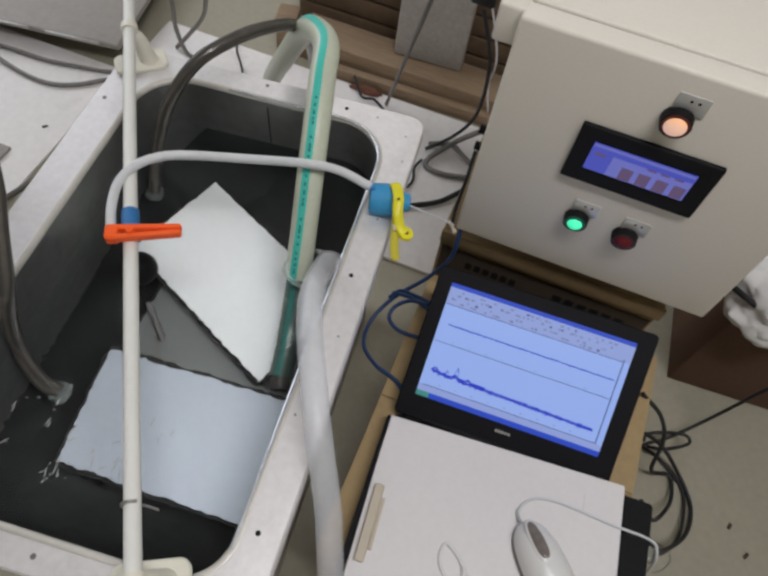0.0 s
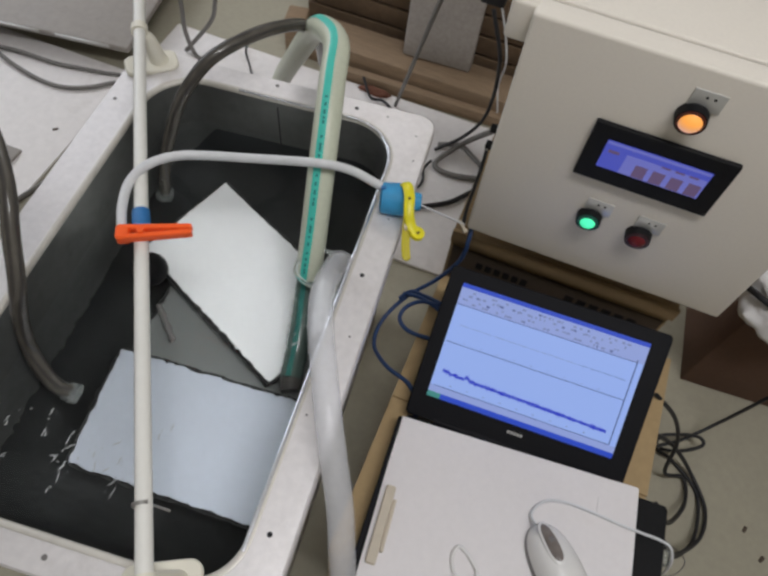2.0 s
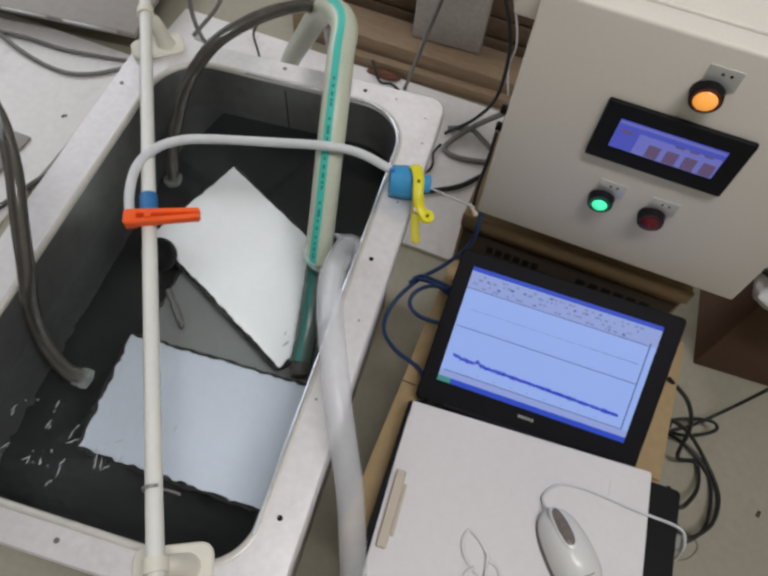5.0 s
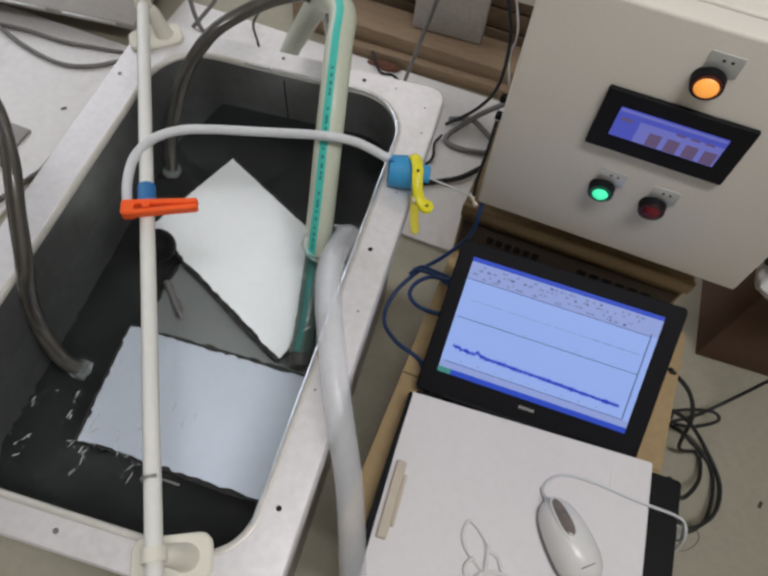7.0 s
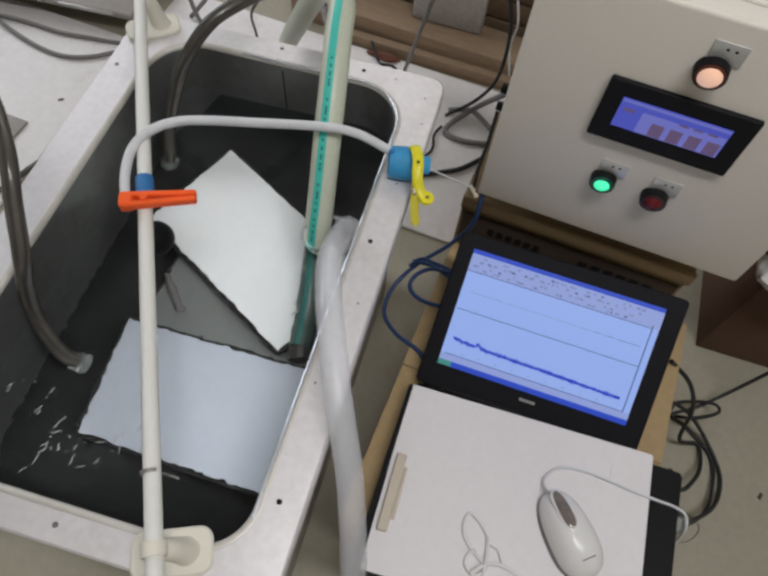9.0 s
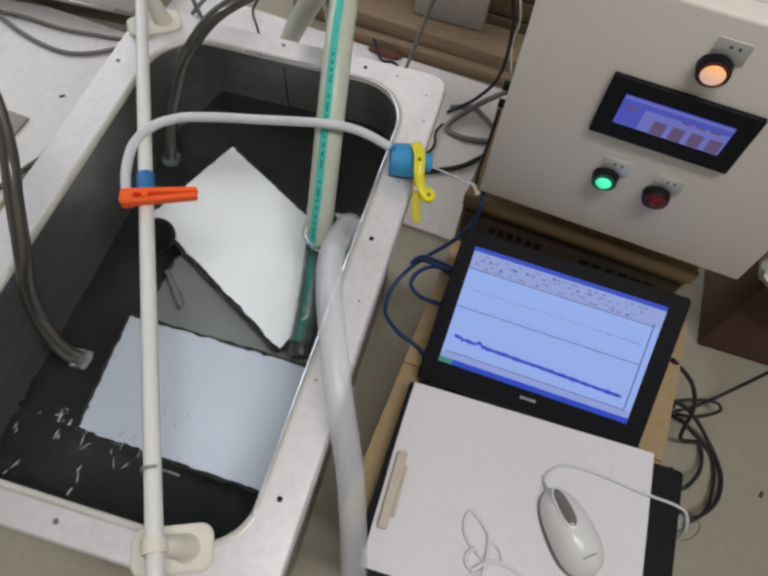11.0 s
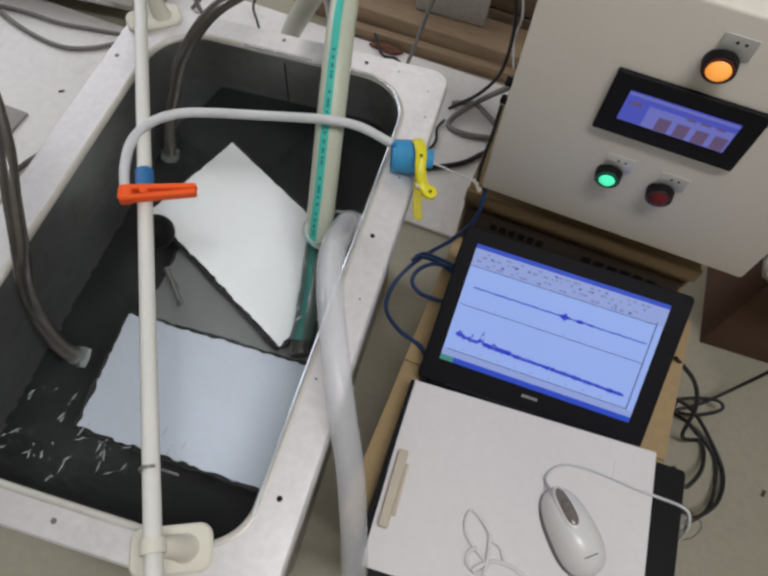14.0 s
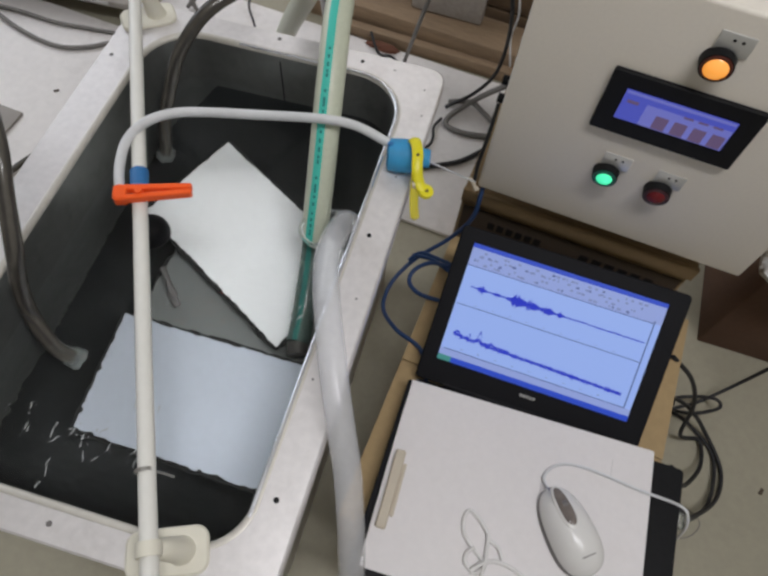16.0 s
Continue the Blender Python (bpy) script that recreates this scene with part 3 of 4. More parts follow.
box = tagged(empty("carton", pose(0.17, 0.12, FLOOR)), "brown cardboard box under the control cabinet", "cardboard box")
part("body", block(-0.187, 0.145, -0.10, 0.12, 0, 0.362, 0.003), "card", box)
part("top_tray", block(-0.158, 0.138, -0.055, 0.115, 0.362, -FLOOR, 0.002), "card", box)
part("flap", block(-0.188, 0.147, -0.108, -0.1005, 0.337, 0.3635, 0.002), "card", box, "folded cardboard lip")
# the print and the shade on the front are painted as one dark band
part("print_shade_band", block(-0.182, 0.140, -0.1012, -0.1003, 0.244, 0.322), "print", box, "dark band for the print and the shade on the box front", smooth=False)
for _x, _w in ((-0.140, 0.085), (0.0, 0.115)):
    for _k in range(6):
        part("print_bar", block(_x + _w * _k / 6, _x + _w * (_k + 0.7) / 6, -0.1020, -0.1013, 0.285, 0.300), "dark", box, smooth=False)
box2 = tagged(empty("carton", pose(0.165, -0.2, FLOOR)), "yellowish cardboard box under the laptop", "cardboard box")
part("body", block(-0.181, 0.195, -0.235, 0.218, 0, 0.234, 0.003), "card_y", box2)
part("flap", block(-0.181, 0.195, -0.235, -0.010, 0.2345, 0.238, 0.001), "card_y", box2)
part("flap", block(-0.181, 0.195, -0.007, 0.218, 0.2345, 0.238, 0.001), "card_y", box2)

# ---- laptop ----
lap = tagged(empty("laptop", pose(0.1615, -0.2255, -0.157, 0, 0, 2.6)), "black laptop opened wide showing signal plots", "laptop")
part("base", slab_round(-0.149, 0.149, -0.225, 0.0, 0, 0.02, 0.008, 0.002), "lid", lap)
LID = pose(0, 0, 0.021, 33.6, 0, 0)
lid = part("lid", slab_round(-0.1515, 0.1560, 0, 0.216, -0.012, 0, 0.007, 0.0015), "lid", lap, m=LID)
SX, SY0, SY1 = 0.1305, 0.0335, 0.1965
part("display", block(-SX, SX, SY0, SY1, 0.0002, 0.0008), "screen", lid, "bright pale blue display")


def on_screen(a, b):
    return -SX + 2 * SX * a, SY1 - (SY1 - SY0) * b


def strip(name, a0, a1, b0, b1, material, lift, label=""):
    x0, y0 = on_screen(a0, b0)
    x1, y1 = on_screen(a1, b1)
    return part(name, block(x0, x1, y1, y0, lift, lift + 0.0002), material, lid, label, smooth=False)


def signal(pts, width):
    """A flat drawn curve on the display, from (a, b, half height)."""
    bm = bmesh.new()
    prev = None
    for a, b, h in pts:
        x, y = on_screen(a, b)
        pair = (bm.verts.new((x, y + h + width, 0.0014)), bm.verts.new((x, y - h - width, 0.0014)))
        if prev:
            bm.faces.new((prev[0], prev[1], pair[1], pair[0]))
        prev = pair
    return bm


strip("title_bar", 0, 1, 0, 0.035, "screen_blue", 0.001)
strip("tool_bar", 0, 1, 0.035, 0.182, "screen_pale", 0.001)
strip("task_bar", 0, 1, 0.955, 1, "screen_blue", 0.001)
strip("start_button", 0, 0.07, 0.955, 1, "lamp_green_dim", 0.0013)
strip("status_strip", 0.0, 1, 0.90, 0.955, "screen_pale", 0.001)
strip("upper_rule", 0.0, 0.965, 0.180, 0.186, "screen_line", 0.0012)
strip("middle_rule", 0.01, 0.965, 0.507, 0.513, "screen_line", 0.0012)
strip("lower_rule", 0.02, 0.965, 0.895, 0.901, "screen_line", 0.0012)
strip("scroll_bar", 0.962, 0.968, 0.16, 0.90, "screen_line", 0.0012)
for _k in range(80):
    _a = 0.02 + 0.0110 * _k + 0.006 * random.random()
    _b = random.choice((0.055, 0.085, 0.09, 0.125, 0.150))
    strip("tool_icon", _a, _a + 0.006 + 0.014 * random.random(), _b, _b + 0.016, "screen_line" if _k % 6 == 0 else "screen_grey", 0.0012)
for _k in range(9):
    _a = 0.1 + 0.09 * _k
    strip("axis_mark", _a, _a + 0.012, 0.866, 0.872, "screen_grey", 0.0012)
    strip("axis_mark", _a, _a + 0.010, 0.487, 0.492, "screen_grey", 0.0012)
_pts = []
for _k in range(300):
    _a = 0.04 + 0.89 * _k / 299
    _b = 0.770 + 0.035 * _a - 0.022 * math.exp(-((_a - 0.175) / 0.012) ** 2) - 0.014 * math.exp(-((_a - 0.05) / 0.03) ** 2)
    _pts.append((_a, _b + 0.008 * random.uniform(-1, 1) * (1.25 - _a), 0.0024 * random.random() ** 2))
part("lower_trace", signal(_pts, 0.0013), "trace", lid, "dark blue spectrum curve", smooth=False)
_pts = []
for _k in range(110):
    _a = 0.04 + 0.30 * _k / 109
    _b = 0.768 - 0.085 * math.exp(-((_a - 0.175) / 0.010) ** 2) - 0.018 * math.exp(-((_a - 0.24) / 0.012) ** 2) - 0.035 * math.exp(-((_a - 0.06) / 0.02) ** 2) - 0.04 * math.exp(-((_a - 0.125) / 0.006) ** 2)
    _pts.append((_a, _b + 0.007 * random.uniform(-1, 1), 0.0006 * random.random()))
peaks = part("spectrum_peaks", signal(_pts, 0.0010), "trace", lid, "dark blue peaks of the spectrum curve", smooth=False)
for _k in range(14):
    _a = 0.05 + 0.064 * _k
    strip("zero_line", _a, _a + 0.045 + 0.012 * random.random(), 0.348, 0.352, "screen_line" if _k > 9 else "screen_grey", 0.0011)
_pts = [(0.05 + 0.90 * _k / 199, 0.35 + 0.004 * random.uniform(-1, 1), 0.0006 * random.random()) for _k in range(200)]
upper_trace = part("upper_trace", signal(_pts, 0.0005), "trace", lid, "thin dark blue time signal", smooth=False)


def burst(width, height, lumps):
    pts = []
    for k in range(70):
        a = width * (k / 69 - 0.5)
        h = sum(g * math.exp(-((a - c) / w) ** 2) for c, w, g in lumps)
        pts.append((0.5 + a, 0.35, 0.0002 + height * h * random.uniform(0.25, 1)))
    return part("signal_burst", signal(pts, 0.0003), "trace", lid, "dark blue burst in the time signal", smooth=False)


early_burst = burst(0.22, 0.0056, ((-0.05, 0.02, 1), (0.03, 0.015, 0.6), (0.09, 0.01, 0.5)))
late_burst = burst(0.34, 0.0096, ((-0.09, 0.03, 1), (-0.01, 0.05, 0.9), (0.08, 0.03, 0.6), (0.14, 0.015, 0.4)))
for _k in range(5):
    part("maker_mark", block(-0.0105 + 0.0044 * _k, -0.0073 + 0.0044 * _k, 0.0200, 0.0238, 0, 0.0004), "plate_label", lid, "small silver maker mark")
part("hinge", rod((-0.11, 0.003, 0.019), (0.11, 0.003, 0.019), 0.0055, seg=16), "lid", lap)

# ---- clipboard, tray, mouse ----
tray = tagged(empty("black_tray", pose(0.199, -0.3543, -0.1365, 0, 0, 3.4)), "flat black board lying on the laptop keyboard", "board")
part("panel", slab_round(-0.187, 0.187, -0.13, 0.122, 0, 0.008, 0.006, 0.001), "dark", tray)
part("binding", slab_round(-0.187, -0.180, -0.13, 0.122, 0.0081, 0.0115, 0.003, 0.001), "lid", tray, "worn black edge binding")
clipb = tagged(empty("clipboard", pose(0.1838, -0.3495, -0.128, 0, 0, 5.2)), "white clipboard lying on the laptop keyboard", "clipboard")
part("panel", slab_round(-0.1645, 0.1645, -0.12, 0.122, 0, 0.003, 0.003, 0.0006), "paper", clipb)

mouse = tagged(empty("mouse", pose(0.2535, -0.3535, -0.125, 0, 0, 42)), "white computer mouse with a grey wheel inlay on the clipboard", "mouse")


def egg(sx, sy, h, low=-0.12, k=0.85):
    bm = bmesh.new()
    bmesh.ops.create_uvsphere(bm, u_segments=44, v_segments=26, radius=1)
    for v in bm.verts:
        x, y, z = v.co
        w = 1 - 0.10 * y - 0.05 * math.cos(3 * y)
        z = max(z, low)
        v.co = Vector((sx * w * math.copysign(abs(x) ** k, x), sy * y, h * (z - low) * (1 - 0.14 * y)))
    return bm


part("underside", egg(0.0325, 0.0545, 0.0185), "grey", mouse, "grey plastic underside")
part("shell", egg(0.0308, 0.0540, 0.031), "white", mouse, m=pose(0, 0, 0.0035))
_b = egg(0.0092, 0.0262, 0.006, -0.2)
part("inlay_frame", egg(0.0112, 0.0290, 0.0052, -0.2), "white", mouse, "glossy white frame round the inlay", m=pose(-0.001, 0.0250, 0.0290, -13, 0, -3))
part("wheel_inlay", _b, "wheel", mouse, "brown-grey translucent wheel inlay", m=pose(-0.001, 0.0255, 0.0293, -13, 0, -3))
part("wheel", rod((-0.003, 0.028, 0.0305), (0.003, 0.028, 0.0305), 0.0062, seg=20), "grey", mouse)
part("brand_bar", block(-0.009, 0.009, -0.0335, -0.0322, 0.0335, 0.0341), "grey", mouse, m=pose(0, 0, 0.0008))

# clip on the clipboard
part("clip_bar", slab_round(-0.1585, -0.1455, -0.073, 0.025, 0.003, 0.011, 0.003, 0.0015), "clip_bar", clipb, "cream plastic clip bar")
part("clip_lever", slab_round(-0.1453, -0.1405, -0.056, 0.010, 0.003, 0.008, 0.002, 0.001), "clip_bar", clipb)
part("pencil_mark", block(0.112, 0.1126, 0.070, 0.094, 0.003, 0.0033), "plate_label", clipb)

# ---- carton with bag ----
cart = tagged(empty("carton", pose(0.466, 0.138, FLOOR, 0, 0, 3.5)), "brown cardboard box standing on the floor", "cardboard box")
part("body", block(0, 0.36, 0, 0.32, 0, 0.256, 0.003), "card_b", cart)
part("flap", block(0, 0.36, 0, 0.159, 0.2565, 0.260, 0.001), "card_b", cart)
part("flap", block(0, 0.36, 0.161, 0.32, 0.2565, 0.260, 0.001), "card_b", cart)


# crumpled bag on the carton
def crumple(rx, ry, rz, seed):
    bm = bmesh.new()
    bmesh.ops.create_icosphere(bm, subdivisions=5, radius=1)
    for v in bm.verts:
        p = v.co * 1.0
        k = 1 + 0.30 * noise.noise(p * 1.6 + Vector((seed, 0, 0))) + 0.16 * abs(noise.noise(p * 3.1 + Vector((0, seed, 0)))) - 0.04 * abs(noise.noise(p * 8 + Vector((0, 0, seed))))
        v.co = Vector((p.x * rx * k, p.y * ry * k, max(p.z * rz * k, -0.55 * rz)))
    return bm


bag = tagged(empty("plastic_bag", pose(0.508, 0.165, -0.1)), "crumpled white plastic bag lying on a cardboard box", "plastic bag")
part("crumpled_film", crumple(0.085, 0.075, 0.062, 3.1), "bag", bag)
part("hanging_film", crumple(0.034, 0.012, 0.055, 7.7), "bag", bag, m=pose(0.02, -0.05, -0.012, 0, 0, 11))
part("dark_strap", sweep([(-0.075, -0.02, 0.01), (-0.068, -0.04, 0.025), (-0.05, -0.055, 0.03)], 0.005, 10), "rubber", bag)

# ---- boards, timber and boxes on the floor behind ----
def board(name, x0, x1, y0, y1, z0, z1, material, label, category, m=None):
    cx, cy = (x0 + x1) / 2, (y0 + y1) / 2
    ob = tagged(empty(name, pose(cx, cy, z0) if m is None else m), label, category)
    return ob, block(x0 - cx, x1 - cx, y0 - cy, y1 - cy, 0, z1 - z0, min(0.003, (z1 - z0) / 3))


def simple(name, *args):
    ob, bm = board(name, *args)
    part("panel", bm, args[6], ob)
    return ob


simple("floor_board", -1.75, -0.885, -0.6, 0.40, FLOOR, FLOOR + 0.008, "board", "white board sheet lying on the floor", "board")
simple("floor_board", -0.881, 0.02, 0.165, 0.60, FLOOR, FLOOR + 0.009, "board", "white board sheet lying on the floor behind the tank", "board")
simple("grey_tile", -1.08, -0.957, -0.03, 0.09, FLOOR + 0.008, FLOOR + 0.016, "duct", "small grey flat piece lying on a white board", "tile")
timber = tagged(empty("timber_beam", pose(-0.33, 0.68, FLOOR)), "old brown timber beam lying on the floor", "timber")
part("beam", block(-0.22, 0.46, -0.045, 0.05, 0, 0.065, 0.004), "wood", timber)
plank = tagged(empty("timber_plank", pose(-0.28, 0.62, FLOOR, 0, 0, 1.5)), "thin worn plank lying along the beam", "timber")
part("plank", block(-0.18, 0.42, -0.012, 0.010, 0, 0.032, 0.003), "wood", plank)
scrap = tagged(empty("paper_scrap", pose(-0.345, 0.588, FLOOR + 0.009)), "torn reddish brown paper scrap on the floor", "paper scrap")
part("scrap", crumple(0.036, 0.010, 0.010, 5.2), "red", scrap, m=pose(0, 0, 0.006))
crate = tagged(empty("wooden_crate", pose(-0.28, 0.97, FLOOR)), "dark wooden crate standing behind the beam", "crate")
for _k in range(4):
    part("slat", block(-0.32, 0.50, -0.205, -0.19, 0.012 + 0.055 * _k, 0.06 + 0.055 * _k, 0.002), "crate", crate)
part("box", block(-0.31, 0.49, -0.19, 0.2, 0, 0.21, 0.003), "crate", crate)
slab = tagged(empty("concrete_slab", pose(-0.222, 0.700, FLOOR + 0.065, 84, 0, 3)), "rough grey concrete slab standing on the timber beam", "slab")
part("slab", block(-0.094, 0.072, 0.0, 0.34, -0.016, 0.016, 0.006, 3), "slab", slab)
post = tagged(empty("wood_post", pose(-0.58, 0.66, FLOOR, 0, 0, 12)), "short brown wooden block standing on the floor", "timber")
part("block", block(-0.025, 0.025, -0.03, 0.03, 0, 0.1, 0.004), "wood", post)
duct = tagged(empty("metal_box", pose(-1.3025, 0.6406, FLOOR + 0.0085, 0, 0, 8.9)), "grey metal box with a dented overhanging lid", "metal box")
part("body", block(-0.42, 0.34, -0.20, 0.3, 0, 0.046, 0.004), "duct", duct)
part("lid", block(-0.44, 0.375, -0.295, 0.32, 0.046, 0.062, 0.005, 3), "duct", duct)
for _x0, _x1 in ((-0.10, 0.02), (0.05, 0.16), (0.20, 0.33)):
    part("worn_edge", block(_x0, _x1, -0.2970, -0.2945, 0.0530, 0.0612, 0.001), "metal", duct)

# ---- wires ----
def cable(name, r, material, label, pts):
    return line_thing(name, pts, r, material, label, "cable", 10)


cable("cable", 0.0038, "rubber", "black cable running down beside the cabinet", [(-0.101, 0.479, 0.0), (-0.064, 0.471, -0.1), (-0.064, 0.498, -0.25), (-0.097, 0.496, -0.33), (-0.152, 0.473, -0.378)])
cable("cable", 0.0060, "grey_cable", "thick grey cable looped on the white board", [(-0.02, 0.42, -0.2), (-0.093, 0.495, -0.35), (-0.139, 0.436, -0.378), (-0.099, 0.419, -0.379), (-0.015, 0.44, -0.379)])
cable("cable", 0.0060, "grey_cable", "thick grey cable on the white board", [(-0.150, 0.49, -0.378), (-0.104, 0.497, -0.365), (-0.07, 0.478, -0.363), (-0.02, 0.448, -0.37)])
cable("cable", 0.0055, "rubber", "black cable lying on the white board", [(-0.16, 0.290, -0.379), (-0.124, 0.309, -0.379), (-0.074, 0.345, -0.379), (-0.034, 0.397, -0.378), (0.0, 0.43, -0.378)])
cable("cable", 0.0030, "rubber", "thin black cable beside the tank", [(-0.150, 0.44, -0.38), (-0.157, 0.41, -0.38), (-0.148, 0.378, -0.381), (-0.155, 0.351, -0.381), (-0.19, 0.33, -0.381)])
cable("cable", 0.0013, "tube", "thin pale wire from the stopper to the cabinet", [(-0.064, -0.062, 0.094), (-0.035, -0.032, 0.052), (-0.004, 0.004, 0.002)])
cable("network_cable", 0.0033, "blue_cable", "blue network cable hanging beside the laptop", [(0.004, 0.019, 0.004), (0.008, 0.004, -0.018), (0.006, -0.004, -0.07), (-0.020, -0.006, -0.14), (-0.057, -0.032, -0.18), (-0.079, -0.075, -0.2), (-0.076, -0.121, -0.2), (-0.042, -0.162, -0.17), (0.005, -0.188, -0.150), (0.03, -0.235, -0.148)])
cable("network_cable", 0.0033, "blue_cable", "blue network cable looped beside the laptop", [(-0.062, -0.03, -0.175), (-0.03, -0.042, -0.15), (0.0, -0.062, -0.13), (0.02, -0.08, -0.12)])
cable("network_cable", 0.0033, "blue_cable", "blue network cable looped beside the laptop", [(0.0, -0.058, -0.125), (-0.03, -0.048, -0.15), (-0.050, -0.06, -0.165), (-0.051, -0.08, -0.17), (-0.029, -0.099, -0.16), (0.012, -0.108, -0.14)])
cable("power_cable", 0.0034, "rubber", "black power cable coiled on the floor", [(0.345, -0.055, -0.15), (0.395, -0.052, -0.2), (0.436, -0.05, -0.28), (0.454, -0.071, -0.36), (0.496, -0.057, -0.385), (0.498, -0.107, -0.37), (0.452, -0.174, -0.3), (0.40, -0.21, -0.2), (0.37, -0.215, -0.15)])
cable("power_cable", 0.0034, "rubber", "black power cable coiled on the floor", [(0.345, -0.09, -0.2), (0.432, -0.045, -0.3), (0.498, -0.041, -0.375), (0.54, -0.093, -0.388), (0.53, -0.154, -0.37), (0.467, -0.219, -0.3), (0.40, -0.25, -0.18)])
cable("power_cable", 0.0030, "rubber", "black power cable coiled on the floor", [(0.60, 0.10, -0.15), (0.554, 0.064, -0.2), (0.528, 0.05, -0.33), (0.478, 0.005, -0.37), (0.442, -0.021, -0.385), (0.472, -0.031, -0.388), (0.524, -0.074, -0.389), (0.523, -0.155, -0.375), (0.484, -0.209, -0.34), (0.41, -0.25, -0.2)])
cable("cable_tie", 0.0030, "rubber", "black tie binding the coiled power cable", [(0.440, -0.030, -0.365), (0.470, -0.024, -0.36), (0.500, -0.006, -0.36), (0.512, 0.008, -0.36), (0.500, 0.014, -0.355), (0.468, 0.004, -0.35), (0.436, -0.010, -0.355), (0.432, -0.024, -0.362)])
cable("mouse_cable", 0.0019, "tube", "thin white mouse cable crossing the clipboard", [(0.2165, -0.318, -0.113), (0.2086, -0.3033, -0.120), (0.2142, -0.2878, -0.122), (0.2286, -0.2758, -0.122), (0.2532, -0.2704, -0.122), (0.2852, -0.2698, -0.122), (0.3205, -0.2711, -0.122), (0.3487, -0.2706, -0.122), (0.3745, -0.2690, -0.1255), (0.3895, -0.2735, -0.127), (0.3985, -0.287, -0.145), (0.405, -0.295, -0.20), (0.41, -0.29, -0.3)])
cable("thin_wire", 0.0008, "grey_cable", "thin clear wire curled on the floor", [(0.405, -0.275, -0.22), (0.455, -0.24, -0.385), (0.505, -0.222, -0.3935), (0.522, -0.192, -0.3935), (0.495, -0.178, -0.3935), (0.47, -0.205, -0.3935), (0.485, -0.235, -0.3935)])
cable("white_string", 0.0023, "white", "loop of white string lying on the clipboard", [(0.1872, -0.4152, -0.1222), (0.1785, -0.4028, -0.1222), (0.1678, -0.4, -0.1222), (0.1598, -0.3906, -0.1222), (0.1463, -0.3795, -0.1222), (0.1335, -0.3754, -0.1222), (0.1302, -0.3885, -0.1222), (0.1358, -0.4034, -0.1222), (0.1489, -0.4148, -0.1222), (0.1624, -0.4223, -0.1222), (0.1700, -0.4300, -0.1220), (0.160, -0.441, -0.1222), (0.1471, -0.4344, -0.1222), (0.1453, -0.4235, -0.1215), (0.152, -0.4137, -0.1190)])
cable("white_string", 0.0025, "white", "bent piece of white string lying on the clipboard", [(0.1546, -0.4406, -0.1195), (0.1649, -0.429, -0.1185), (0.1788, -0.4205, -0.1205), (0.1986, -0.4195, -0.1222), (0.2186, -0.4258, -0.1222), (0.2297, -0.4438, -0.1222)])
cable("white_string", 0.0023, "white", "short end of white string lying over the loop", [(0.1626, -0.3928, -0.1195), (0.1665, -0.4091, -0.1222), (0.1681, -0.4261, -0.1180), (0.1692, -0.4429, -0.1222)])
cable("cable", 0.0050, "grey_cable", "grey cable lying on the floor by the metal box", [(-1.2453, 0.3346, -0.376), (-1.1388, 0.2991, -0.379), (-1.0559, 0.2833, -0.381), (-0.9932, 0.285, -0.381), (-0.9404, 0.3099, -0.381), (-0.8967, 0.3499, -0.382), (-0.82, 0.41, -0.386)])
cable("cable", 0.0045, "grey_cable", "grey cable lying on the floor by the metal box", [(-1.30, 0.31, -0.374), (-1.1621, 0.3373, -0.378), (-1.0572, 0.3427, -0.380), (-0.9836, 0.3564, -0.381), (-0.9012, 0.3783, -0.384), (-0.81, 0.43, -0.386)])
cable("cable", 0.0050, "grey_cable", "grey cable bending up behind the tank", [(-0.74, 0.44, -0.1), (-0.758, 0.466, -0.2), (-0.78, 0.49, -0.3), (-0.773, 0.504, -0.375), (-0.74, 0.51, -0.382)])
cable("cable", 0.0050, "grey_cable", "grey cable bending up behind the tank", [(-0.66, 0.47, -0.1), (-0.695, 0.5, -0.2), (-0.748, 0.546, -0.3), (-0.809, 0.515, -0.38)])
cable("cable", 0.0060, "hose_grey", "dark worn cable lying along the tank on the white board", [(-0.8603, 0.0718, -0.381), (-0.8647, 0.0275, -0.381), (-0.882, -0.0214, -0.381), (-0.8945, -0.067, -0.381), (-0.9197, -0.1234, -0.381)])
cable("cable", 0.0028, "rubber", "thin black cable behind the tank", [(-0.54, 0.40, -0.15), (-0.60, 0.45, -0.25), (-0.645, 0.529, -0.372), (-0.631, 0.511, -0.38)])
cable("cable", 0.0032, "rubber", "black cable curling on the white board", [(-0.38, 0.60, -0.36), (-0.345, 0.56, -0.375), (-0.315, 0.565, -0.378), (-0.28, 0.545, -0.381)])
cable("steel_rod", 0.0042, "grey_cable", "thin grey rod leaning from the floor", [(-0.285, 0.57, -0.384), (-0.255, 0.51, -0.264), (-0.163, 0.321, 0.1), (-0.15, 0.295, 0.15)])
cable("cable", 0.0020, "tube", "thin white wire hanging beside the cabinet", [(-0.10, 0.50, 0.02), (-0.070, 0.50, -0.06), (-0.055, 0.50, -0.12), (-0.06, 0.53, -0.2), (-0.045, 0.52, -0.26)])
cable("network_cable", 0.0030, "blue_cable", "blue network cable doubled beside the laptop", [(-0.066, -0.040, -0.178), (-0.052, -0.028, -0.165), (-0.028, -0.036, -0.150), (0.0, -0.052, -0.128), (0.018, -0.066, -0.115)])
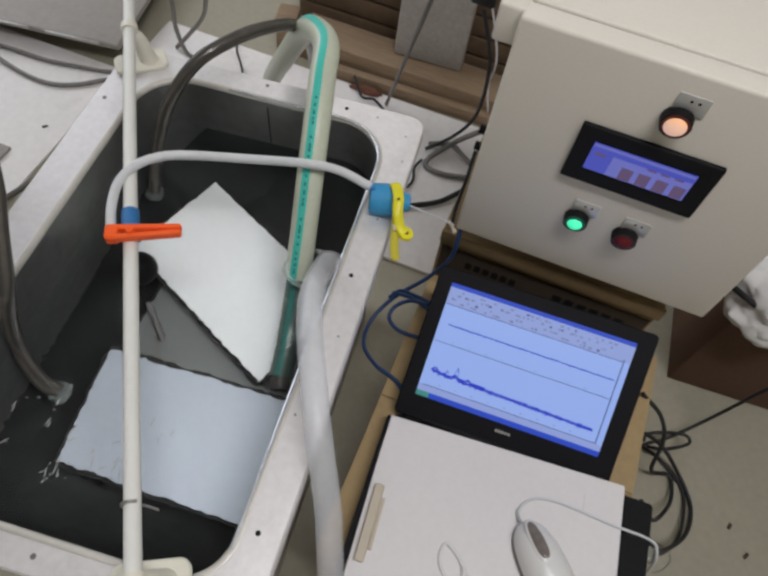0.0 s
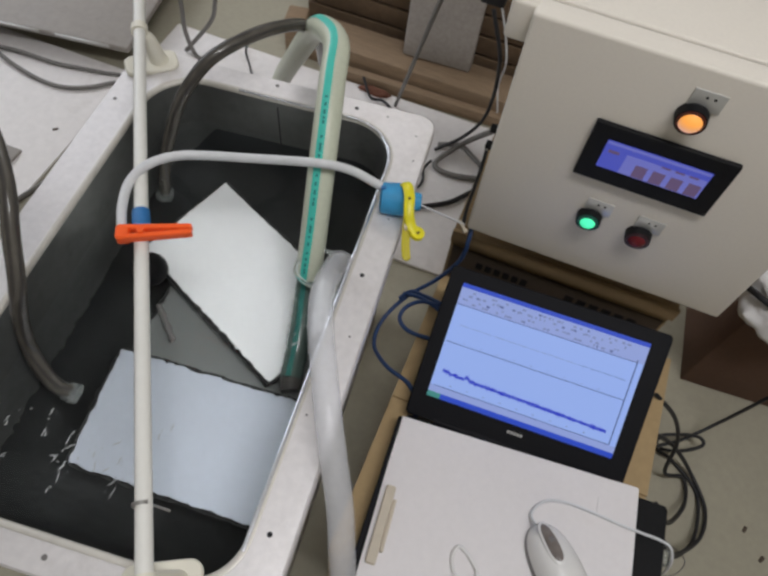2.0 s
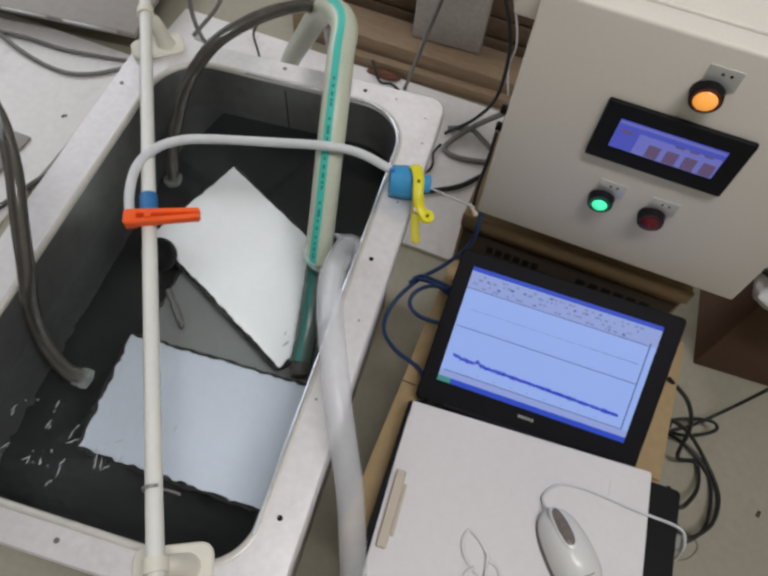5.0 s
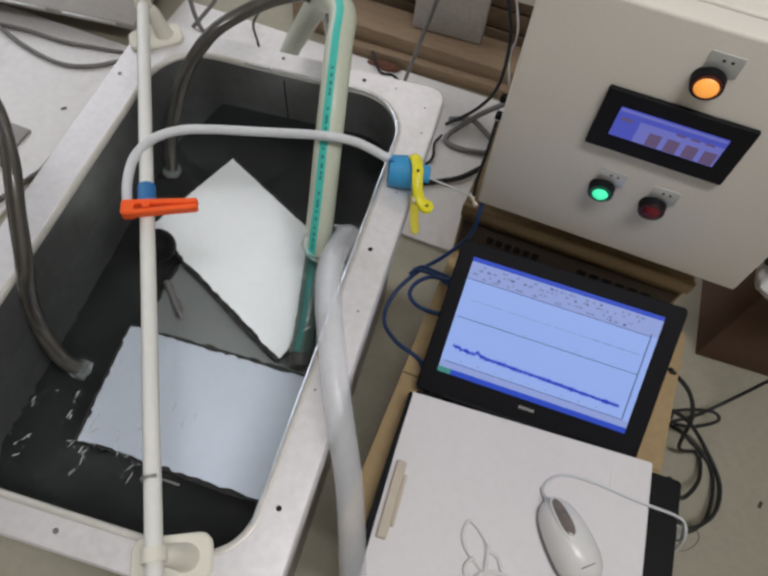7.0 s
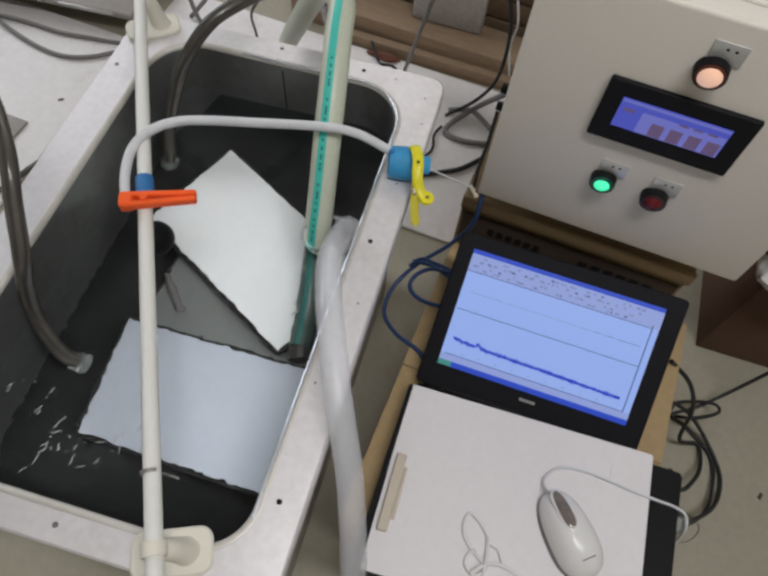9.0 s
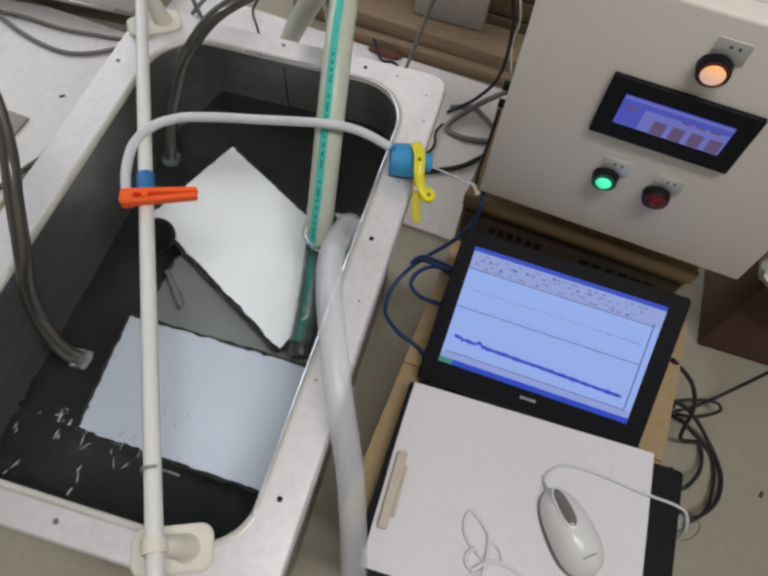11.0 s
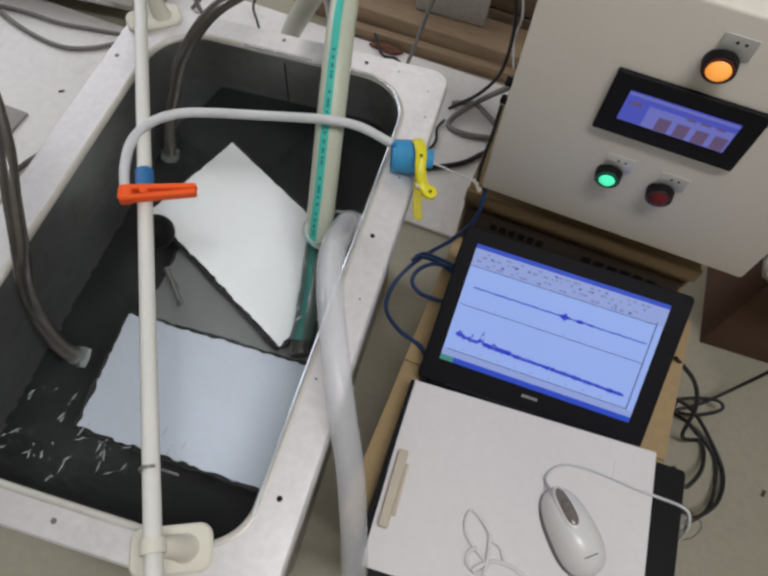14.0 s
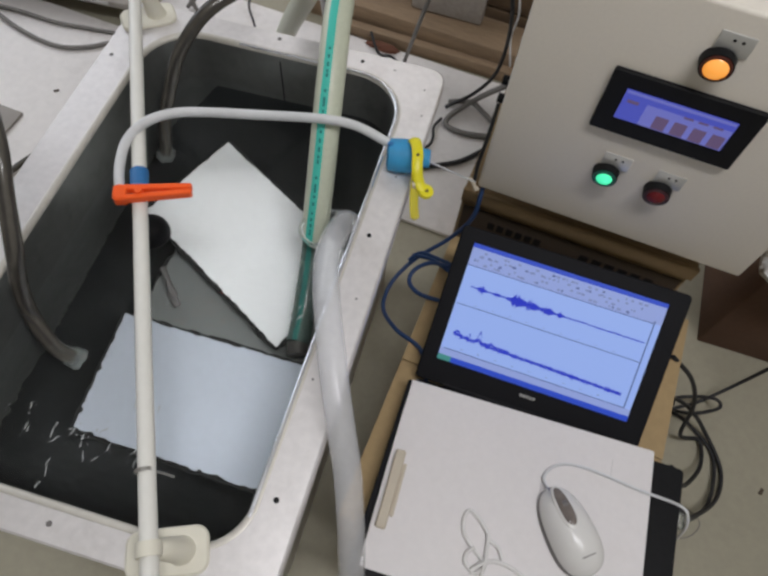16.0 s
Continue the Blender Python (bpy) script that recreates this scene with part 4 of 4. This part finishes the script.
cable("cable", 0.0026, "rubber", "thin black cable rising along the cabinet edge", [(-0.006, 0.004, 0.004), (-0.008, 0.012, 0.03), (-0.007, 0.03, 0.07), (-0.008, 0.05, 0.105)])
conn = tagged(empty("cable_connector", pose(-0.005, -0.002, 0.004, 0, 35, -30)), "small brass cable connector at the cabinet corner", "connector")
part("sleeve", rod((-0.010, 0, 0), (0.004, 0, 0), 0.0024, seg=16), "clip_bar", conn)
part("nut", rod((0.004, 0, 0), (0.009, 0, 0), 0.0036, seg=6), "clip_bar", conn, "hexagonal brass nut")
plug = tagged(empty("power_plug", pose(-0.105, 0.50, 0.0)), "black power plug behind the cabinet", "plug")
part("plug_body", block(-0.025, 0.02, -0.015, 0.02, 0.0, 0.04, 0.005), "rubber", plug)
clip_foot = tagged(empty("cable_plug", pose(0.392, -0.277, -0.16)), "clear plug on the mouse cable", "plug")
part("plug_body", block(-0.006, 0.008, -0.012, 0.008, -0.006, 0.012, 0.003), "glass", clip_foot)

# ---- clips, tape and ties on the tank ----
tape = tagged(empty("blue_tape", pose(*along(0.408))), "band of blue tape round the pipe", "tape")
part("band", rod(-PD * 0.013, PD * 0.013, 0.0098, seg=28), "blue", tape)
pin = tagged(empty("orange_clip", pose(-0.302, -0.257, 0.142, 0, 0, 28)), "orange plastic peg clamping tube and pipe", "clip")
for _s in (-1, 1):
    part("jaw", slab_round(-0.037, 0.0415, -0.0033, 0.0033, -0.005, 0.0042, 0.003, 0.0012), "orange", pin, m=pose(0, 0.0052 * _s, 0, 0, 0, -2.4 * _s))
part("pivot", rod((-0.012, 0, -0.007), (-0.012, 0, 0.006), 0.004, seg=14), "orange", pin)
part("head", slab_round(-0.038, -0.024, -0.0088, 0.0088, -0.009, 0.005, 0.003, 0.0015), "orange", pin)
stop = tagged(empty("blue_stopper", pose(-0.0820, -0.068, RIM + 0.021, 0, 0, 16)), "blue foam stopper on the tank rim round the tube", "stopper")
part("plug", loft([[(x, r * math.cos(2 * math.pi * k / 20), r * math.sin(2 * math.pi * k / 20) * 0.95) for k in range(20)] for x, r in ((-0.026, 0.013), (-0.024, 0.019), (-0.006, 0.0205), (0.010, 0.019), (0.012, 0.012), (0.024, 0.011), (0.025, 0.008))], True, True), "blue_foam", stop)
part("slit", block(-0.0265, -0.020, -0.002, 0.002, 0.0, 0.020), "blue", stop)
peg = tagged(empty("yellow_clip", pose(-0.0740, -0.075, RIM + 0.043, 0, 0, 14)), "yellow plastic peg clamped over the stopper", "clip")
part("upper_jaw", sweep([(-0.006, 0.022, -0.010), (-0.002, 0.014, 0.001), (0.003, -0.004, 0.003), (0.005, -0.022, -0.004), (0.010, -0.034, -0.014), (0.017, -0.042, -0.018)], lambda t: 0.0068 - 0.0008 * t, 12, 8, flat=0.42), "yellow", peg)
part("lower_jaw", sweep([(0.004, -0.014, -0.012), (0.0050, -0.034, -0.020), (0.007, -0.056, -0.026), (0.0095, -0.068, -0.029), (0.011, -0.074, -0.030)], lambda t: 0.0052 if t < 0.8 else 0.0052 * max(0.15, 1 - ((t - 0.8) / 0.2) ** 2) ** 0.5, 14, 8, flat=0.42), "yellow_clear", peg, "translucent yellow lower jaw")
part("spring", rod((0.002, -0.036, -0.017), (0.010, -0.034, -0.016), 0.0042, seg=18), "clip_bar", peg)
part("finger_pad", rod((0.018, -0.041, -0.0215), (0.019, -0.041, -0.0165), 0.0088, seg=22), "yellow", peg)
part("pad_hole", rod((0.019, -0.041, -0.0166), (0.0192, -0.041, -0.0158), 0.0024, seg=12), "print", peg)
part("rivet", rod((0.0035, -0.010, 0.0055), (0.0035, -0.010, 0.0066), 0.0018, seg=12), "print", peg)
tie = tagged(empty("wire_tie", pose(-0.164, -0.506, 0.13)), "thin wire tie twisted round the pipe", "wire tie")
part("loop", rod(-PD * 0.0016, PD * 0.0016, 0.0088, seg=24), "metal", tie)
part("tail", sweep([(0.004, 0.003, -0.006), (0.008, 0.006, -0.02), (0.016, 0.008, -0.03)], 0.0012, 8), "metal", tie)
hook = tagged(empty("hose_ring", pose(-0.146, -0.160, 0.029, 6, 3, 24)), "clear ring tie binding both hoses", "ring")
part("ring", loft([[((0.034 + 0.0028 * math.cos(b)) * math.cos(a), (0.026 + 0.0028 * math.cos(b)) * math.sin(a), 0.0028 * math.sin(b)) for b in [2 * math.pi * k / 10 for k in range(10)]] for a in [2 * math.pi * j / 40 for j in range(41)]]), "glass", hook)
ball = tagged(empty("black_float", TANK @ pose(-0.080, 0.030, 0.0)), "round black float half sunk in the water", "float")
_bm = bmesh.new()
bmesh.ops.create_uvsphere(_bm, u_segments=28, v_segments=18, radius=0.0225)
part("float_body", _bm, "dark", ball, m=pose(0, 0, 0.003))
stick = tagged(empty("grey_probe", TANK @ pose(-0.052, -0.008, -0.083)), "short grey probe lying on the sunken sheet", "probe")
part("stem", rod((-0.019, 0.019, 0.012), (0.018, -0.021, 0.0), 0.0042, seg=14), "grey", stick)

# bubbles, and white streaks that stand in for glints on the water
_rng = random.Random(5)


def foam(count, cu, cv, su, sv):
    bm = bmesh.new()
    for k in range(count):
        if k % 6 == 0:
            u0, v0, lean = _rng.gauss(0, su), _rng.gauss(0, sv), _rng.uniform(0.9, 1.4)
        step = 0.005 * (k % 6) + _rng.uniform(-0.004, 0.004)
        u, v = u0 + step * math.cos(lean) + _rng.gauss(0, 0.006), v0 + step * math.sin(lean) + _rng.gauss(0, 0.004)
        if abs(cu + u) > IX - 0.035 or abs(cv + v) > IY - 0.022:
            continue
        if k % 2:
            bmesh.ops.create_icosphere(bm, subdivisions=2, radius=_rng.uniform(0.0003, 0.0011), matrix=Matrix.Translation((u, v, 0.0004)))
        else:
            a, n = lean + _rng.uniform(-0.5, 0.5), _rng.uniform(0.003, 0.015)
            d, w = Vector((math.cos(a), math.sin(a), 0)) * n, Vector((-math.sin(a), math.cos(a), 0)) * _rng.uniform(-0.0010, 0.0010)
            p = Vector((u, v, 0.0006))
            piece = sweep([p - d / 2, p - d / 6 + w, p + d / 6 - w, p + d / 2], lambda t: 0.0001 + 0.00055 * math.sin(math.pi * t), 6, 4)
            tmp = bpy.data.meshes.new("tmp")
            piece.to_mesh(tmp)
            piece.free()
            bm.from_mesh(tmp)
            bpy.data.meshes.remove(tmp)
    return tagged(part("foam", bm, "foam", water, "small white bubbles and streaks imitating glints", m=pose(cu, cv, 0)), kind="stuff")


foam_glints = [foam(46, -0.075, -0.225, 0.040, 0.030), foam(20, 0.132, -0.04, 0.010, 0.014), foam(16, -0.02, -0.245, 0.07, 0.012)]
# dark specks on the vinyl
for _x, _y in ((0.645, -0.139), (0.613, -0.10), (-0.9354, 0.1733)):
    sp = tagged(empty("dirt_speck", pose(_x, _y, FLOOR + (0.008 if _x < 0 else 0), 0, 0, _rng.uniform(0, 90))), "dark dirt speck on the floor", "speck", "specks on the floor")
    part("speck", block(-0.006, 0.006, -0.003, 0.003, 0, 0.0015, 0.0005), "print", sp)


def motions():
    rows = []
    for i in range(65):
        t = i * 0.25
        rows.append((t, TANK @ pose(0.011 * math.sin(4.1 * t) * math.cos(0.7 * t), 0.011 * math.cos(3.3 * t + 0.6 * math.sin(t)), 0)))
    walk(water, rows)
    for n, (ob, cu, cv) in enumerate(zip(foam_glints, (-0.075, 0.132, -0.02), (-0.225, -0.04, -0.245))):
        k = 0.35 if n == 1 else 1.0
        walk(ob, [(i * 0.2, pose(cu + k * 0.016 * math.sin(1.9 * i * 0.2 + n), cv + k * 0.016 * math.cos(2.6 * i * 0.2 + 2 * n), 0, 0, 0, k * 14 * math.sin(1.3 * i * 0.2 + n))) for i in range(81)])
    # the upper signal is drawn at the start, wiped, and drawn again near the end
    shown, wiped = pose(0, 0, 0), pose(0, 0, -0.004)
    walk(upper_trace, [(0, shown), (0.1, shown), (0.2, wiped), (7, wiped), (13.2, wiped), (13.4, shown), (16, shown)])
    walk(peaks, [(0, shown), (0.1, shown), (0.2, wiped), (7, wiped), (13.2, wiped), (13.4, shown), (16, shown)])
    # the bursts jump along it as it is redrawn
    for ob, rows in ((early_burst, ((13.6, 0.78), (13.8, 0.20), (14.0, 0.58), (14.2, 0.82), (14.4, 0.16), (16, 0.16))),
                     (late_burst, ((14.6, 0.79), (14.8, 0.40), (15.0, 0.45), (15.2, 0.30), (15.4, 0.66), (15.6, 0.43), (15.8, 0.78), (16, 0.38)))):
        rows = [(t, pose(2 * SX * (c - 0.5), 0, 0)) for t, c in rows]
        walk(ob, [(0, rows[0][1] @ wiped), (rows[0][0] - 0.1, rows[0][1] @ wiped), *rows])
    # the two-tone lens turns, so that the lamp seems to fade between pale and orange
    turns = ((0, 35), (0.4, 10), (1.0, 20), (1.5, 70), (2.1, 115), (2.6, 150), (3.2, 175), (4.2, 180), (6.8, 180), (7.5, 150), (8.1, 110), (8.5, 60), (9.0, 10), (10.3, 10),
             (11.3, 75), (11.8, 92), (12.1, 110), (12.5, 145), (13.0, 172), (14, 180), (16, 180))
    walk(blink_lens, [(t, pose(*BLINK_LENS, 90 + r)) for t, r in turns])


motions()
